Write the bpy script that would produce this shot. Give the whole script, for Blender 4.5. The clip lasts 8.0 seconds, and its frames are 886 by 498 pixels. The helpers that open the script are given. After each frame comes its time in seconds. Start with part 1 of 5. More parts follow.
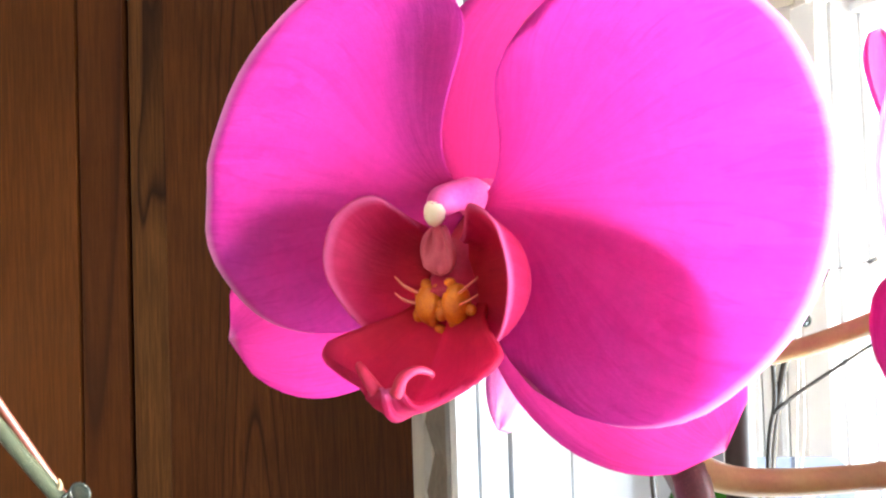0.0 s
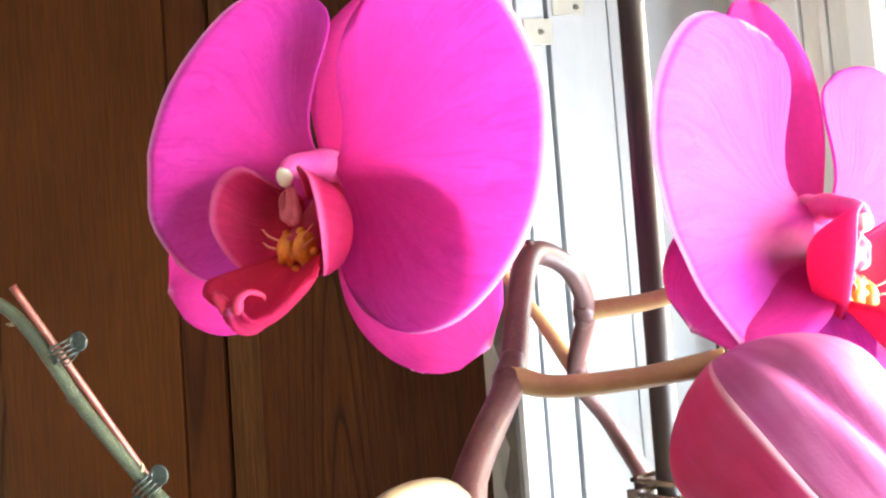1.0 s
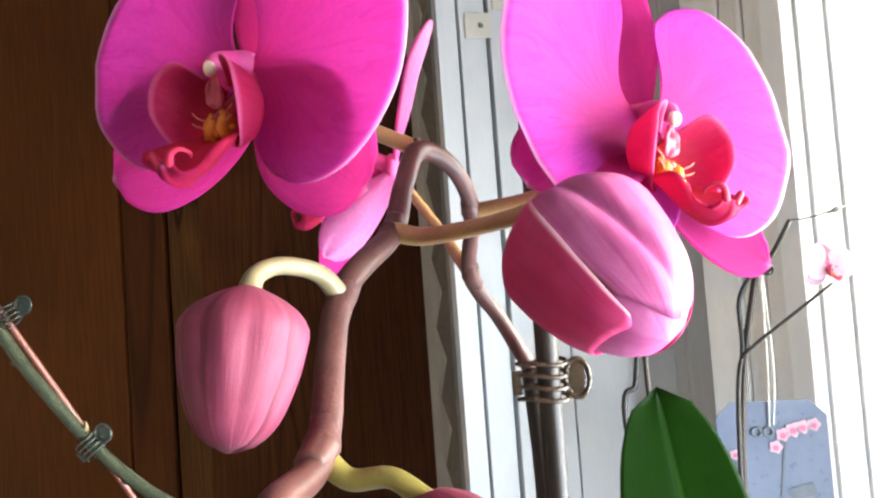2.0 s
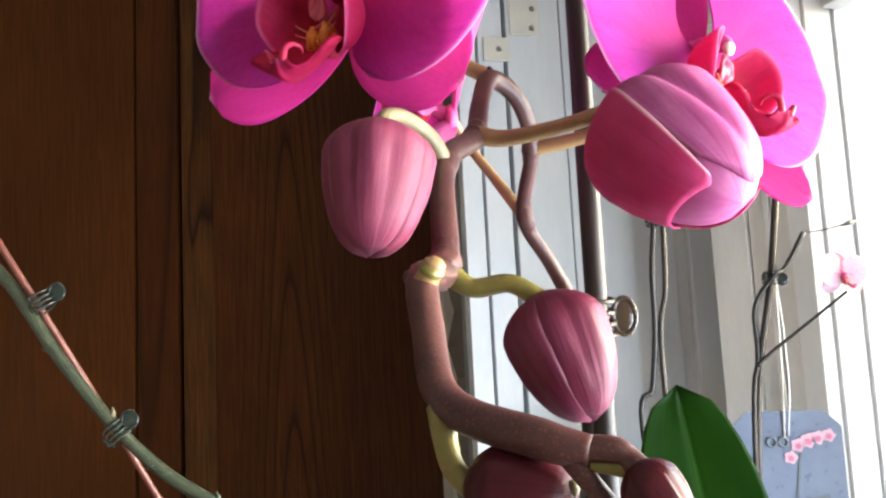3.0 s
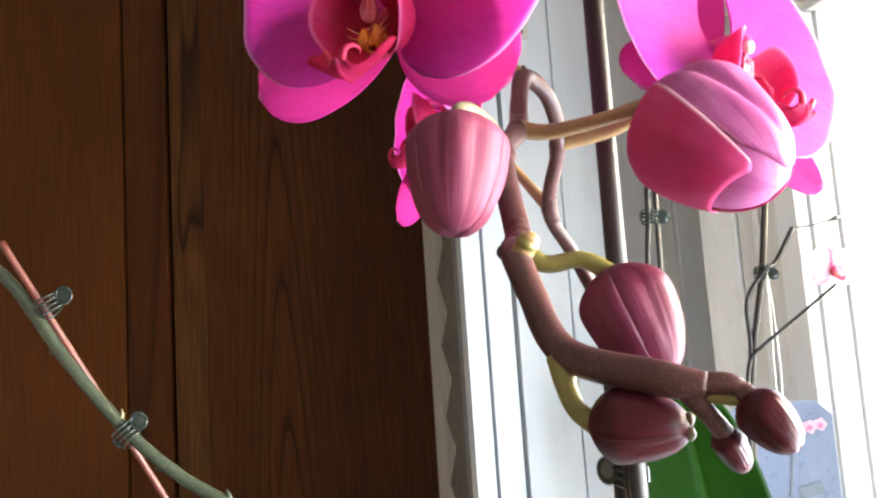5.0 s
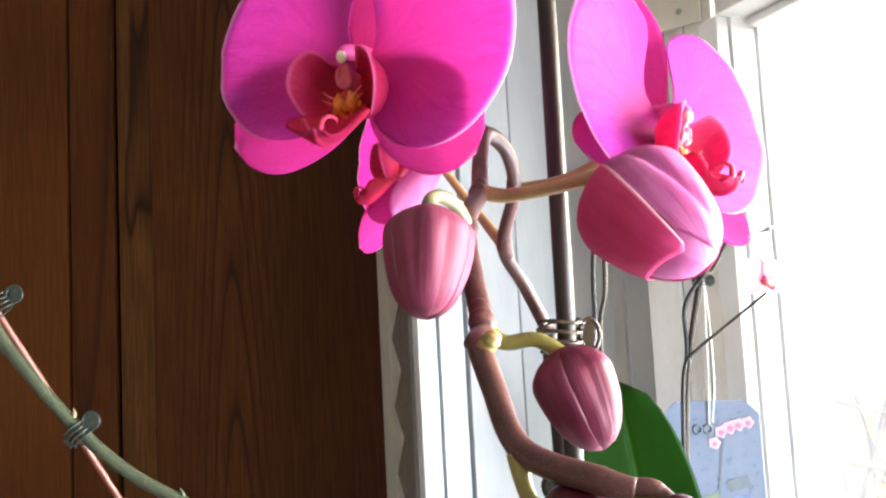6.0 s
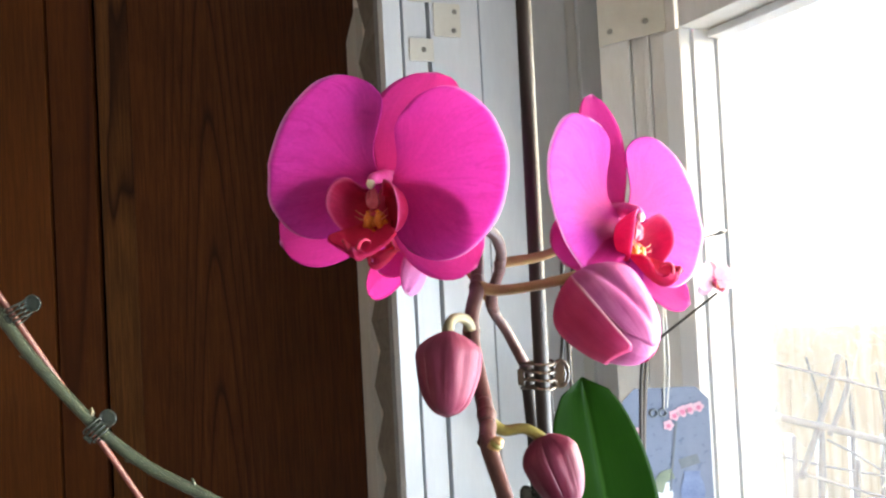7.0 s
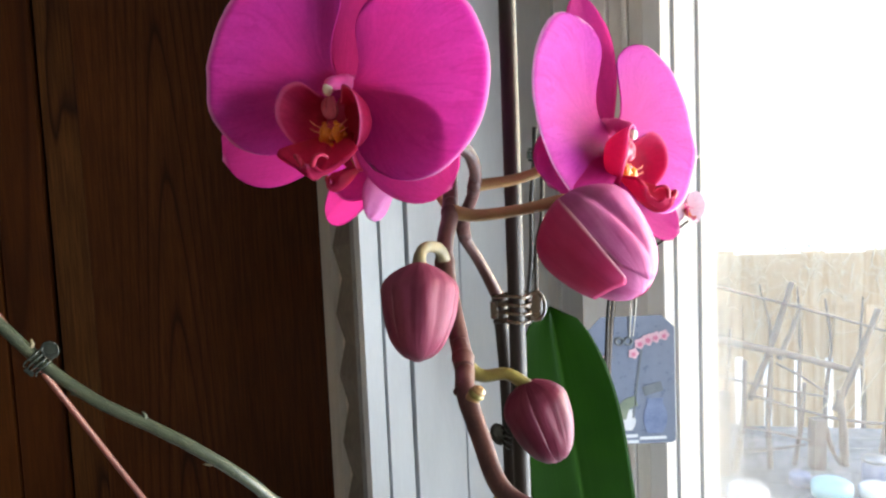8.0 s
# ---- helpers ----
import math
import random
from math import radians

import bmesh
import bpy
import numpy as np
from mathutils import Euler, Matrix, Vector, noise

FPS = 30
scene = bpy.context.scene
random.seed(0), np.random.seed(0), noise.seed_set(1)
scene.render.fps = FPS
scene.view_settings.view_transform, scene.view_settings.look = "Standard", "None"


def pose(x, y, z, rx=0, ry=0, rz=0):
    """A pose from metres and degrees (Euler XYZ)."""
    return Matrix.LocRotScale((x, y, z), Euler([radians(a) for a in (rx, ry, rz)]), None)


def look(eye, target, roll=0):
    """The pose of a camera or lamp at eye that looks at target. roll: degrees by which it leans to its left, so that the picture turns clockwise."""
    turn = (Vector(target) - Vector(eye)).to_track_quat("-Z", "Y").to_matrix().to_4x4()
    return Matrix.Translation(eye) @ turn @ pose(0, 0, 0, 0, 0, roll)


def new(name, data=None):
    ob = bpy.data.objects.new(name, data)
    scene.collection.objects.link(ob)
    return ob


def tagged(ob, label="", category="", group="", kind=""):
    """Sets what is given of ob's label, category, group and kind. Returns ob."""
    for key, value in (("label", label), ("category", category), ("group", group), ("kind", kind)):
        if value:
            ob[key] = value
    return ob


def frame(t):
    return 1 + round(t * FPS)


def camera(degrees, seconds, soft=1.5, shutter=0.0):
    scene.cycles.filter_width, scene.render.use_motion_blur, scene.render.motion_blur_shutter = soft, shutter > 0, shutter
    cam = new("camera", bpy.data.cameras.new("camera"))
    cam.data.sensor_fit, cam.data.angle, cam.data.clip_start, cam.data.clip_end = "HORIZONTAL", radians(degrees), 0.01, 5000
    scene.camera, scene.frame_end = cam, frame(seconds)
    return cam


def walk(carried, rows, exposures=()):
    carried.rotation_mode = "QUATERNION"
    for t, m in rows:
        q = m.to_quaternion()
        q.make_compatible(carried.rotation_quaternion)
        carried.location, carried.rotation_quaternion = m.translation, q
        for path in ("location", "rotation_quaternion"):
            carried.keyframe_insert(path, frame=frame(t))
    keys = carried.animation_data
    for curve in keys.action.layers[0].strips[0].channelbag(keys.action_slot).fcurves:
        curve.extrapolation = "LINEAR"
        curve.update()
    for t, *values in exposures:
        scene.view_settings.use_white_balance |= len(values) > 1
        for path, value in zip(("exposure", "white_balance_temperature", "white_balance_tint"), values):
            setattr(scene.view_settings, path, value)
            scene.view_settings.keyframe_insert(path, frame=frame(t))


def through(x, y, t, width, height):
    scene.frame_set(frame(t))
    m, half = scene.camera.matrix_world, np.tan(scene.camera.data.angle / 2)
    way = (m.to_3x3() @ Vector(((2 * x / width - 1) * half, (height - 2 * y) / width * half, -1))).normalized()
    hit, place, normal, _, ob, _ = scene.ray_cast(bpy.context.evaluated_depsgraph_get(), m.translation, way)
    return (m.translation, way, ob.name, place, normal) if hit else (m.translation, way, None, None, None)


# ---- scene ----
cam = camera(63.1, 8.0, soft=2.3)
# seconds, place in metres, turn in degrees
PATH = [
    (0.0, 0.0065, 0.0026, 1.2027, 91.55, 1.81, 3.16),
    (0.5, 0.0267, -0.0059, 1.1972, 91.98, 4.08, 6.09),
    (1.0, 0.0514, -0.0176, 1.1898, 92.47, 4.18, 10.87),
    (1.5, 0.0699, -0.0436, 1.1829, 92.91, 3.46, 7.36),
    (2.0, 0.0686, -0.0480, 1.1587, 92.64, 4.13, 7.16),
    (2.2, 0.0622, -0.0479, 1.1472, 92.86, 3.36, 6.92),
    (3.3, 0.0478, -0.0754, 1.1169, 97.81, 2.50, 7.24),
    (3.5, 0.0470, -0.0849, 1.1112, 99.17, 1.95, 7.11),
    (4.0, 0.0472, -0.0922, 1.1084, 100.97, 3.44, 5.20),
    (4.5, 0.0317, -0.0745, 1.1110, 99.52, 3.09, 5.73),
    (4.7, 0.0332, -0.0749, 1.1158, 98.11, 3.80, 6.18),
    (5.8, 0.0295, -0.0782, 1.1283, 94.03, 2.96, 2.67),
    (6.0, 0.0306, -0.0945, 1.1387, 94.45, 2.96, 1.57),
    (6.5, 0.0169, -0.1360, 1.1689, 94.60, 2.00, -0.04),
    (7.0, 0.0204, -0.1558, 1.1806, 91.12, 2.93, -0.91),
    (7.5, 0.0237, -0.1631, 1.1819, 87.38, 3.36, -3.52),
    (8.0, 0.0187, -0.1229, 1.1788, 85.18, 2.47, -3.91),
]
EXPOSURE = [(0.0, 4.42), (0.5, 4.38), (1.0, 4.1), (1.5, 3.74), (2.2, 3.2), (3.4, 3.12), (4.7, 3.38), (5.8, 3.6), (6.5, 3.42), (7.2, 3.12), (8.0, 2.68)]
walk(cam, [(row[0], pose(*row[1:])) for row in PATH], EXPOSURE)

# ---- light ----
SUN_TO = Vector((0.985, 0.17, 0.0)).normalized() * math.cos(radians(17)) + Vector((0, 0, math.sin(radians(17))))
world = bpy.data.worlds.new("sky")
scene.world = world
world.use_nodes = True
wn = world.node_tree
sky = wn.nodes.new("ShaderNodeTexSky")
sky.sky_type = "NISHITA"
sky.sun_disc = False
sky.sun_elevation = radians(17)
sky.sun_rotation = math.atan2(SUN_TO.x, SUN_TO.y)
wn.links.new(sky.outputs[0], wn.nodes["Background"].inputs[0])
wn.nodes["Background"].inputs[1].default_value = 0.15
sun_data = bpy.data.lights.new("sun", "SUN")
sun_data.energy, sun_data.angle, sun_data.color = 0.5, radians(32), (1.0, 0.93, 0.84)
sun = new("sun", sun_data)
sun.matrix_world = look(SUN_TO * 10, (0, 0, 0))
# daylight in the window's opening beside the viewer
day_data = bpy.data.lights.new("window_daylight", "AREA")
day_data.shape, day_data.size, day_data.size_y = "RECTANGLE", 1.6, 0.5
day_data.energy, day_data.color = 6.3, (0.8, 0.9, 1.0)
day = new("window_daylight", day_data)
day.matrix_world = look((0.800, -0.322, 0.93), (-0.120, -0.712, 0.90))


# ---- materials ----
class Mat:
    """A node material: a Principled shader with the helpers used below."""

    def __init__(self, name, rough=0.5, metal=0.0, spec=0.5):
        self.m = bpy.data.materials.new(name)
        self.m.use_nodes = True
        self.t = self.m.node_tree
        self.b = self.t.nodes["Principled BSDF"]
        self.b.inputs["Roughness"].default_value = rough
        self.b.inputs["Metallic"].default_value = metal
        self.b.inputs["Specular IOR Level"].default_value = spec

    def node(self, kind, **values):
        n = self.t.nodes.new(kind)
        for key, value in values.items():
            n.inputs[key.replace("_", " ")].default_value = value
        return n

    def link(self, a, b):
        self.t.links.new(a, b)

    def coords(self, scale=(1, 1, 1), kind="Object", turn=(0, 0, 0)):
        c = self.node("ShaderNodeTexCoord")
        mp = self.node("ShaderNodeMapping")
        mp.inputs["Scale"].default_value = scale
        mp.inputs["Rotation"].default_value = [radians(a) for a in turn]
        self.link(c.outputs[kind], mp.inputs["Vector"])
        return mp.outputs[0]

    def noise(self, vec, scale=5.0, detail=4.0, rough=0.55, distortion=0.0):
        n = self.node("ShaderNodeTexNoise", Scale=scale, Detail=detail, Roughness=rough, Distortion=distortion)
        self.link(vec, n.inputs["Vector"])
        return n.outputs["Fac"]

    def ramp(self, fac, *stops):
        r = self.node("ShaderNodeValToRGB")
        e = r.color_ramp.elements
        while len(e) < len(stops):
            e.new(0.5)
        for i, (p, c) in enumerate(stops):
            e[i].position = p
            e[i].color = (*c, 1) if len(c) == 3 else c
        self.link(fac, r.inputs[0])
        return r.outputs[0]

    def mix(self, fac, a, b, mode="MIX"):
        n = self.t.nodes.new("ShaderNodeMix")
        n.data_type, n.blend_type = "RGBA", mode
        for socket, value in ((n.inputs[0], fac), (n.inputs[6], a), (n.inputs[7], b)):
            if isinstance(value, (int, float)):
                socket.default_value = value
            elif isinstance(value, tuple):
                socket.default_value = (*value, 1)
            else:
                self.link(value, socket)
        return n.outputs[2]

    def math(self, op, a, b=0.0):
        n = self.t.nodes.new("ShaderNodeMath")
        n.operation = op
        for socket, value in ((n.inputs[0], a), (n.inputs[1], b)):
            if isinstance(value, (int, float)):
                socket.default_value = value
            else:
                self.link(value, socket)
        return n.outputs[0]

    def colour(self, c):
        if isinstance(c, tuple):
            self.b.inputs["Base Color"].default_value = (*c, 1)
        else:
            self.link(c, self.b.inputs["Base Color"])

    def bump(self, height, strength=0.2, distance=0.001):
        n = self.node("ShaderNodeBump", Strength=strength, Distance=distance)
        self.link(height, n.inputs["Height"])
        self.link(n.outputs[0], self.b.inputs["Normal"])
        return n.outputs[0]

    def thin(self, c, amount, normal=None):
        """Lets light through: mixes in a translucent shader of colour c."""
        tr = self.t.nodes.new("ShaderNodeBsdfTranslucent")
        if isinstance(c, tuple):
            tr.inputs[0].default_value = (*c, 1)
        else:
            self.link(c, tr.inputs[0])
        if normal:
            self.link(normal, tr.inputs["Normal"])
        mx = self.node("ShaderNodeMixShader")
        mx.inputs[0].default_value = amount
        self.link(self.b.outputs[0], mx.inputs[1])
        self.link(tr.outputs[0], mx.inputs[2])
        self.link(mx.outputs[0], self.t.nodes["Material Output"].inputs["Surface"])


def petal_material(name, inner, body, rim, vein, through, amount=0.5, margin=0.95):
    """Petal skin: u runs across the veins, v from the base to the rim."""
    m = Mat(name, rough=0.55, spec=0.1)
    uv = m.node("ShaderNodeTexCoord").outputs["UV"]
    sep = m.node("ShaderNodeSeparateXYZ")
    m.link(uv, sep.inputs[0])
    v = sep.outputs["Y"]
    mp = m.node("ShaderNodeMapping")
    mp.inputs["Scale"].default_value = (34, 2.6, 1)
    m.link(uv, mp.inputs["Vector"])
    veins = m.noise(mp.outputs[0], scale=1.0, detail=5, rough=0.6, distortion=0.6)
    thread = m.node("ShaderNodeMapping")
    thread.inputs["Scale"].default_value = (75, 4.0, 1)
    m.link(uv, thread.inputs["Vector"])
    lines = m.noise(thread.outputs[0], scale=1.0, detail=2, rough=0.5, distortion=1.2)
    blotch = m.noise(m.coords((1, 1, 1)), scale=60, detail=3)
    grow = m.math("ADD", v, m.math("MULTIPLY", m.math("SUBTRACT", blotch, 0.5), 0.18))
    half = tuple(0.5 * (a + b) for a, b in zip(inner, body))
    base = m.ramp(grow, (0.0, inner), (0.32, half), (0.72, body))
    tint = m.ramp(veins, (0.36, (1, 1, 1)), (0.62, vein))
    col = m.mix(0.5, base, tint, "MULTIPLY")
    col = m.mix(m.math("MULTIPLY", m.ramp(lines, (0.54, (0, 0, 0)), (0.64, (1, 1, 1))), m.ramp(v, (0.3, (0, 0, 0)), (0.8, (0.8, 0.8, 0.8)))), col, m.mix(1.0, base, vein, "MULTIPLY"))
    mottle = m.noise(m.coords(), scale=620, detail=4, rough=0.7)
    col = m.mix(1.0, col, m.ramp(mottle, (0.36, (0.84, 0.8, 0.86)), (0.66, (1, 1, 1))), "MULTIPLY")
    col = m.mix(m.ramp(v, (margin, (0, 0, 0)), (1.0, (0.85, 0.85, 0.85))), col, rim)
    m.colour(col)
    fine = m.noise(m.coords(), scale=2600, detail=2)
    h = m.math("ADD", m.math("MULTIPLY", veins, 1.0), m.math("MULTIPLY", fine, 0.25))
    nrm = m.bump(h, 0.4, 0.0006)
    m.thin(m.mix(0.6, through, col, "MIX"), amount, nrm)
    return m.m


PETAL = petal_material("petal magenta", (0.55, 0.036, 0.21), (0.56, 0.072, 0.46), (0.9, 0.64, 0.87), (0.78, 0.44, 0.7), (0.92, 0.2, 0.7), 0.58, 0.97)
SEPAL = petal_material("sepal rose", (0.5, 0.028, 0.17), (0.56, 0.052, 0.33), (0.9, 0.62, 0.8), (0.82, 0.5, 0.66), (0.98, 0.24, 0.54), 0.74, 0.975)
UNDER = petal_material("petal underside pale rose", (0.62, 0.14, 0.4), (0.72, 0.32, 0.62), (0.86, 0.6, 0.82), (0.84, 0.6, 0.8), (0.94, 0.24, 0.58), 0.6, 0.97)
LIP = petal_material("lip crimson", (0.48, 0.022, 0.026), (0.48, 0.022, 0.1), (0.66, 0.14, 0.34), (0.86, 0.66, 0.7), (0.9, 0.13, 0.36), 0.45, 0.9)
LIP_PALE = petal_material("lip soft pink", (0.75, 0.26, 0.06), (0.72, 0.14, 0.34), (0.78, 0.3, 0.5), (0.8, 0.6, 0.6), (0.9, 0.4, 0.5), 0.35, 0.8)
PALE = petal_material("petal pale pink", (0.82, 0.5, 0.55), (0.85, 0.74, 0.8), (0.88, 0.84, 0.86), (0.85, 0.7, 0.8), (0.9, 0.6, 0.7))


def plain(name, c1, c2, rough=0.5, scale=40.0, stretch=(1, 1, 1), bump=0.15, dist=0.001, metal=0.0, spec=0.5, speck=None):
    m = Mat(name, rough, metal, spec)
    vec = m.coords(stretch)
    a = m.noise(vec, scale, 5)
    b = m.noise(vec, scale * 9, 3)
    f = m.math("ADD", m.math("MULTIPLY", a, 0.7), m.math("MULTIPLY", b, 0.3))
    col = m.ramp(f, (0.35, c1), (0.66, c2))
    if speck:
        dots = m.noise(m.coords(), scale * 30, 1)
        col = m.mix(m.ramp(dots, (0.62, (0, 0, 0)), (0.7, (1, 1, 1))), col, speck)
    m.colour(col)
    m.bump(f, bump, dist)
    m.link(m.math("ADD", m.math("MULTIPLY", b, 0.25), rough - 0.12), m.b.inputs["Roughness"])
    return m


CALLUS = plain("callus orange", (0.5, 0.08, 0.003), (0.75, 0.24, 0.008), 0.45, 300, speck=(0.3, 0.02, 0.01)).m
COLUMN = plain("column pink", (0.62, 0.055, 0.25), (0.7, 0.12, 0.33), 0.5, 200, spec=0.2).m
LIP_RED = plain("lip edge crimson", (0.36, 0.014, 0.04), (0.46, 0.024, 0.08), 0.45, 200, spec=0.25).m
TAB = plain("lip tab pink", (0.52, 0.07, 0.13), (0.62, 0.14, 0.2), 0.5, 200, spec=0.2).m
ANTHER = plain("anther cap cream", (0.8, 0.68, 0.45), (0.85, 0.8, 0.68), 0.4, 300).m
WHISKER = plain("whisker pink", (0.5, 0.1, 0.08), (0.6, 0.18, 0.12), 0.45, 300).m


def bud_material(name, c1, c2, vein, pale=0.2, rough=0.45, thin=0.16):
    m = Mat(name, rough=rough + 0.08, spec=0.22)
    uv = m.node("ShaderNodeTexCoord").outputs["UV"]
    mp = m.node("ShaderNodeMapping")
    mp.inputs["Scale"].default_value = (13, 1.3, 1)
    m.link(uv, mp.inputs["Vector"])
    veins = m.noise(mp.outputs[0], 1.0, 4, 0.5, 0.5)
    sep = m.node("ShaderNodeSeparateXYZ")
    m.link(uv, sep.inputs[0])
    edge = m.math("ABSOLUTE", m.math("SUBTRACT", sep.outputs["X"], 0.5))
    blotch = m.noise(m.coords(), 90, 4)
    col = m.mix(m.ramp(veins, (0.42, (0, 0, 0)), (0.72, (0.7, 0.7, 0.7))), m.ramp(blotch, (0.35, c1), (0.65, c2)), vein)
    col = m.mix(m.ramp(edge, (0.47, (0, 0, 0)), (0.495, (pale, pale, pale))), col, (0.75, 0.45, 0.5))
    m.colour(col)
    fine = m.noise(m.coords(), 2200, 2)
    nrm = m.bump(m.math("ADD", veins, m.math("MULTIPLY", fine, 0.2)), 0.28, 0.0006)
    m.thin((0.8, 0.12, 0.25), thin, nrm)
    return m.m


BUD = bud_material("bud dusky pink", (0.165, 0.026, 0.056), (0.235, 0.052, 0.098), (0.11, 0.016, 0.038))
BUD_MID = bud_material("bud wine pink", (0.11, 0.014, 0.034), (0.18, 0.034, 0.068), (0.065, 0.009, 0.022), 0.15, 0.36)
BUD_BIG = bud_material("bud rose", (0.48, 0.022, 0.11), (0.54, 0.06, 0.19), (0.36, 0.02, 0.1), 0.8, thin=0.22)
BUD_TOP = bud_material("bud mauve", (0.42, 0.075, 0.24), (0.52, 0.15, 0.34), (0.32, 0.04, 0.17), 0.3, thin=0.22)
BUD_DARK = bud_material("bud dark wine", (0.046, 0.005, 0.008), (0.08, 0.010, 0.015), (0.028, 0.003, 0.005), 0.04, 0.28, 0.03)
STEM = plain("stem purple brown", (0.05, 0.017, 0.017), (0.094, 0.037, 0.032), 0.42, 120, bump=0.25, dist=0.0006, speck=(0.14, 0.068, 0.05), spec=0.35).m
PEDICEL = plain("pedicel olive", (0.26, 0.14, 0.06), (0.34, 0.22, 0.085), 0.38, 150, bump=0.15, dist=0.0005).m
PED_GREEN = plain("pedicel yellow green", (0.14, 0.115, 0.024), (0.215, 0.18, 0.045), 0.4, 150, bump=0.15, dist=0.0005).m
PED_CREAM = plain("pedicel cream green", (0.11, 0.09, 0.045), (0.19, 0.155, 0.085), 0.45, 150, bump=0.15, dist=0.0005).m
SPIKE_GREEN = plain("spike grey green", (0.013, 0.018, 0.011), (0.028, 0.038, 0.02), 0.4, 90, bump=0.2, dist=0.0006, speck=(0.3, 0.32, 0.22)).m
STAKE = plain("stake dark brown", (0.012, 0.009, 0.007), (0.028, 0.02, 0.016), 0.42, 20, (3, 3, 0.4), bump=0.15, dist=0.0005, spec=0.3).m
TWIG = plain("twig dark", (0.012, 0.01, 0.009), (0.032, 0.026, 0.022), 0.4, 100).m
BAMBOO = plain("thin cane tan", (0.018, 0.013, 0.009), (0.042, 0.03, 0.021), 0.45, 80, (4, 4, 0.5)).m
RED_ROD = plain("stake red brown", (0.08, 0.019, 0.014), (0.135, 0.036, 0.024), 0.4, 60, (5, 5, 0.5)).m
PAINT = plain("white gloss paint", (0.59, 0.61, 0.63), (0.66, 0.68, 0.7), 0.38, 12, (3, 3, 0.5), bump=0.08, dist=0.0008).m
# white raised above PAINT: window glare on the reveals, put into the colour
PAINT_GLARE = plain("white paint lightened by glare", (0.83, 0.84, 0.85), (0.88, 0.89, 0.9), 0.4, 12, (3, 3, 0.5), bump=0.08, dist=0.0008).m
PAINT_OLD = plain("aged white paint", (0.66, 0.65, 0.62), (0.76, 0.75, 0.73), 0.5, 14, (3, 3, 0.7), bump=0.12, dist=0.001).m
# beige of the corner strip, darkened because the strip lies in shade
STRIP_SHADED = plain("shaded beige strip", (0.36, 0.34, 0.3), (0.44, 0.42, 0.38), 0.6, 14, (3, 3, 0.7), bump=0.12, dist=0.001).m
# grey that stands for the shade between the frame boards
SHADOW_GAP = plain("shaded grey gap", (0.16, 0.165, 0.175), (0.24, 0.245, 0.25), 0.8).m
PUTTY = plain("beige plastic", (0.58, 0.555, 0.48), (0.66, 0.635, 0.56), 0.42, 30, bump=0.06).m
PLEAT = plain("beige pleated cloth", (0.1, 0.085, 0.068), (0.165, 0.14, 0.112), 0.8, 60, bump=0.3, dist=0.0008).m
GROOVE = plain("dark gap", (0.006, 0.005, 0.004), (0.012, 0.01, 0.008), 0.9).m
SCREW = plain("screw steel", (0.25, 0.24, 0.22), (0.4, 0.39, 0.36), 0.35, 300, metal=0.9).m
PLASTER = plain("warm cream wall paint", (0.6, 0.54, 0.47), (0.68, 0.62, 0.54), 0.8, 8, bump=0.2).m
FLOORING = plain("brown floor boards", (0.14, 0.08, 0.045), (0.24, 0.14, 0.08), 0.45, 8, (1, 12, 1)).m
POT_MAT = plain("white glazed pot", (0.7, 0.7, 0.68), (0.78, 0.78, 0.76), 0.2, 20).m
SOIL = plain("bark chips", (0.05, 0.03, 0.02), (0.14, 0.09, 0.06), 0.9, 60, bump=0.8, dist=0.004).m


def clip_material():
    m = Mat("clear clip plastic", 0.12)
    m.b.inputs["Transmission Weight"].default_value = 0.45
    m.b.inputs["IOR"].default_value = 1.46
    m.colour((0.075, 0.052, 0.032))
    m.bump(m.noise(m.coords(), 400, 2), 0.1, 0.0005)
    return m.m


def dark_clip_material():
    m = Mat("dark green clip plastic", 0.22)
    m.b.inputs["Transmission Weight"].default_value = 0.35
    m.colour((0.03, 0.04, 0.032))
    m.bump(m.noise(m.coords(), 400, 2), 0.1, 0.0005)
    return m.m


CLIP, CLIP_DARK = clip_material(), dark_clip_material()


def leaf_material():
    m = Mat("orchid leaf green", 0.42, spec=0.08)
    uv = m.node("ShaderNodeTexCoord").outputs["UV"]
    sep = m.node("ShaderNodeSeparateXYZ")
    m.link(uv, sep.inputs[0])
    mid = m.math("ABSOLUTE", m.math("SUBTRACT", sep.outputs["X"], 0.5))
    mp = m.node("ShaderNodeMapping")
    mp.inputs["Scale"].default_value = (45, 1.2, 1)
    m.link(uv, mp.inputs["Vector"])
    lines = m.noise(mp.outputs[0], 1.0, 3)
    blotch = m.noise(m.coords(), 25, 4)
    col = m.ramp(m.math("ADD", m.math("MULTIPLY", lines, 0.5), m.math("MULTIPLY", blotch, 0.5)), (0.35, (0.004, 0.017, 0.0012)), (0.65, (0.009, 0.033, 0.0022)))
    col = m.mix(m.ramp(mid, (0.0, (0.6, 0.6, 0.6)), (0.03, (0, 0, 0))), col, (0.03, 0.08, 0.012))
    m.colour(col)
    nrm = m.bump(m.math("ADD", lines, blotch), 0.15, 0.001)
    m.thin((0.12, 0.4, 0.006), 0.17, nrm)
    return m.m


LEAF = leaf_material()


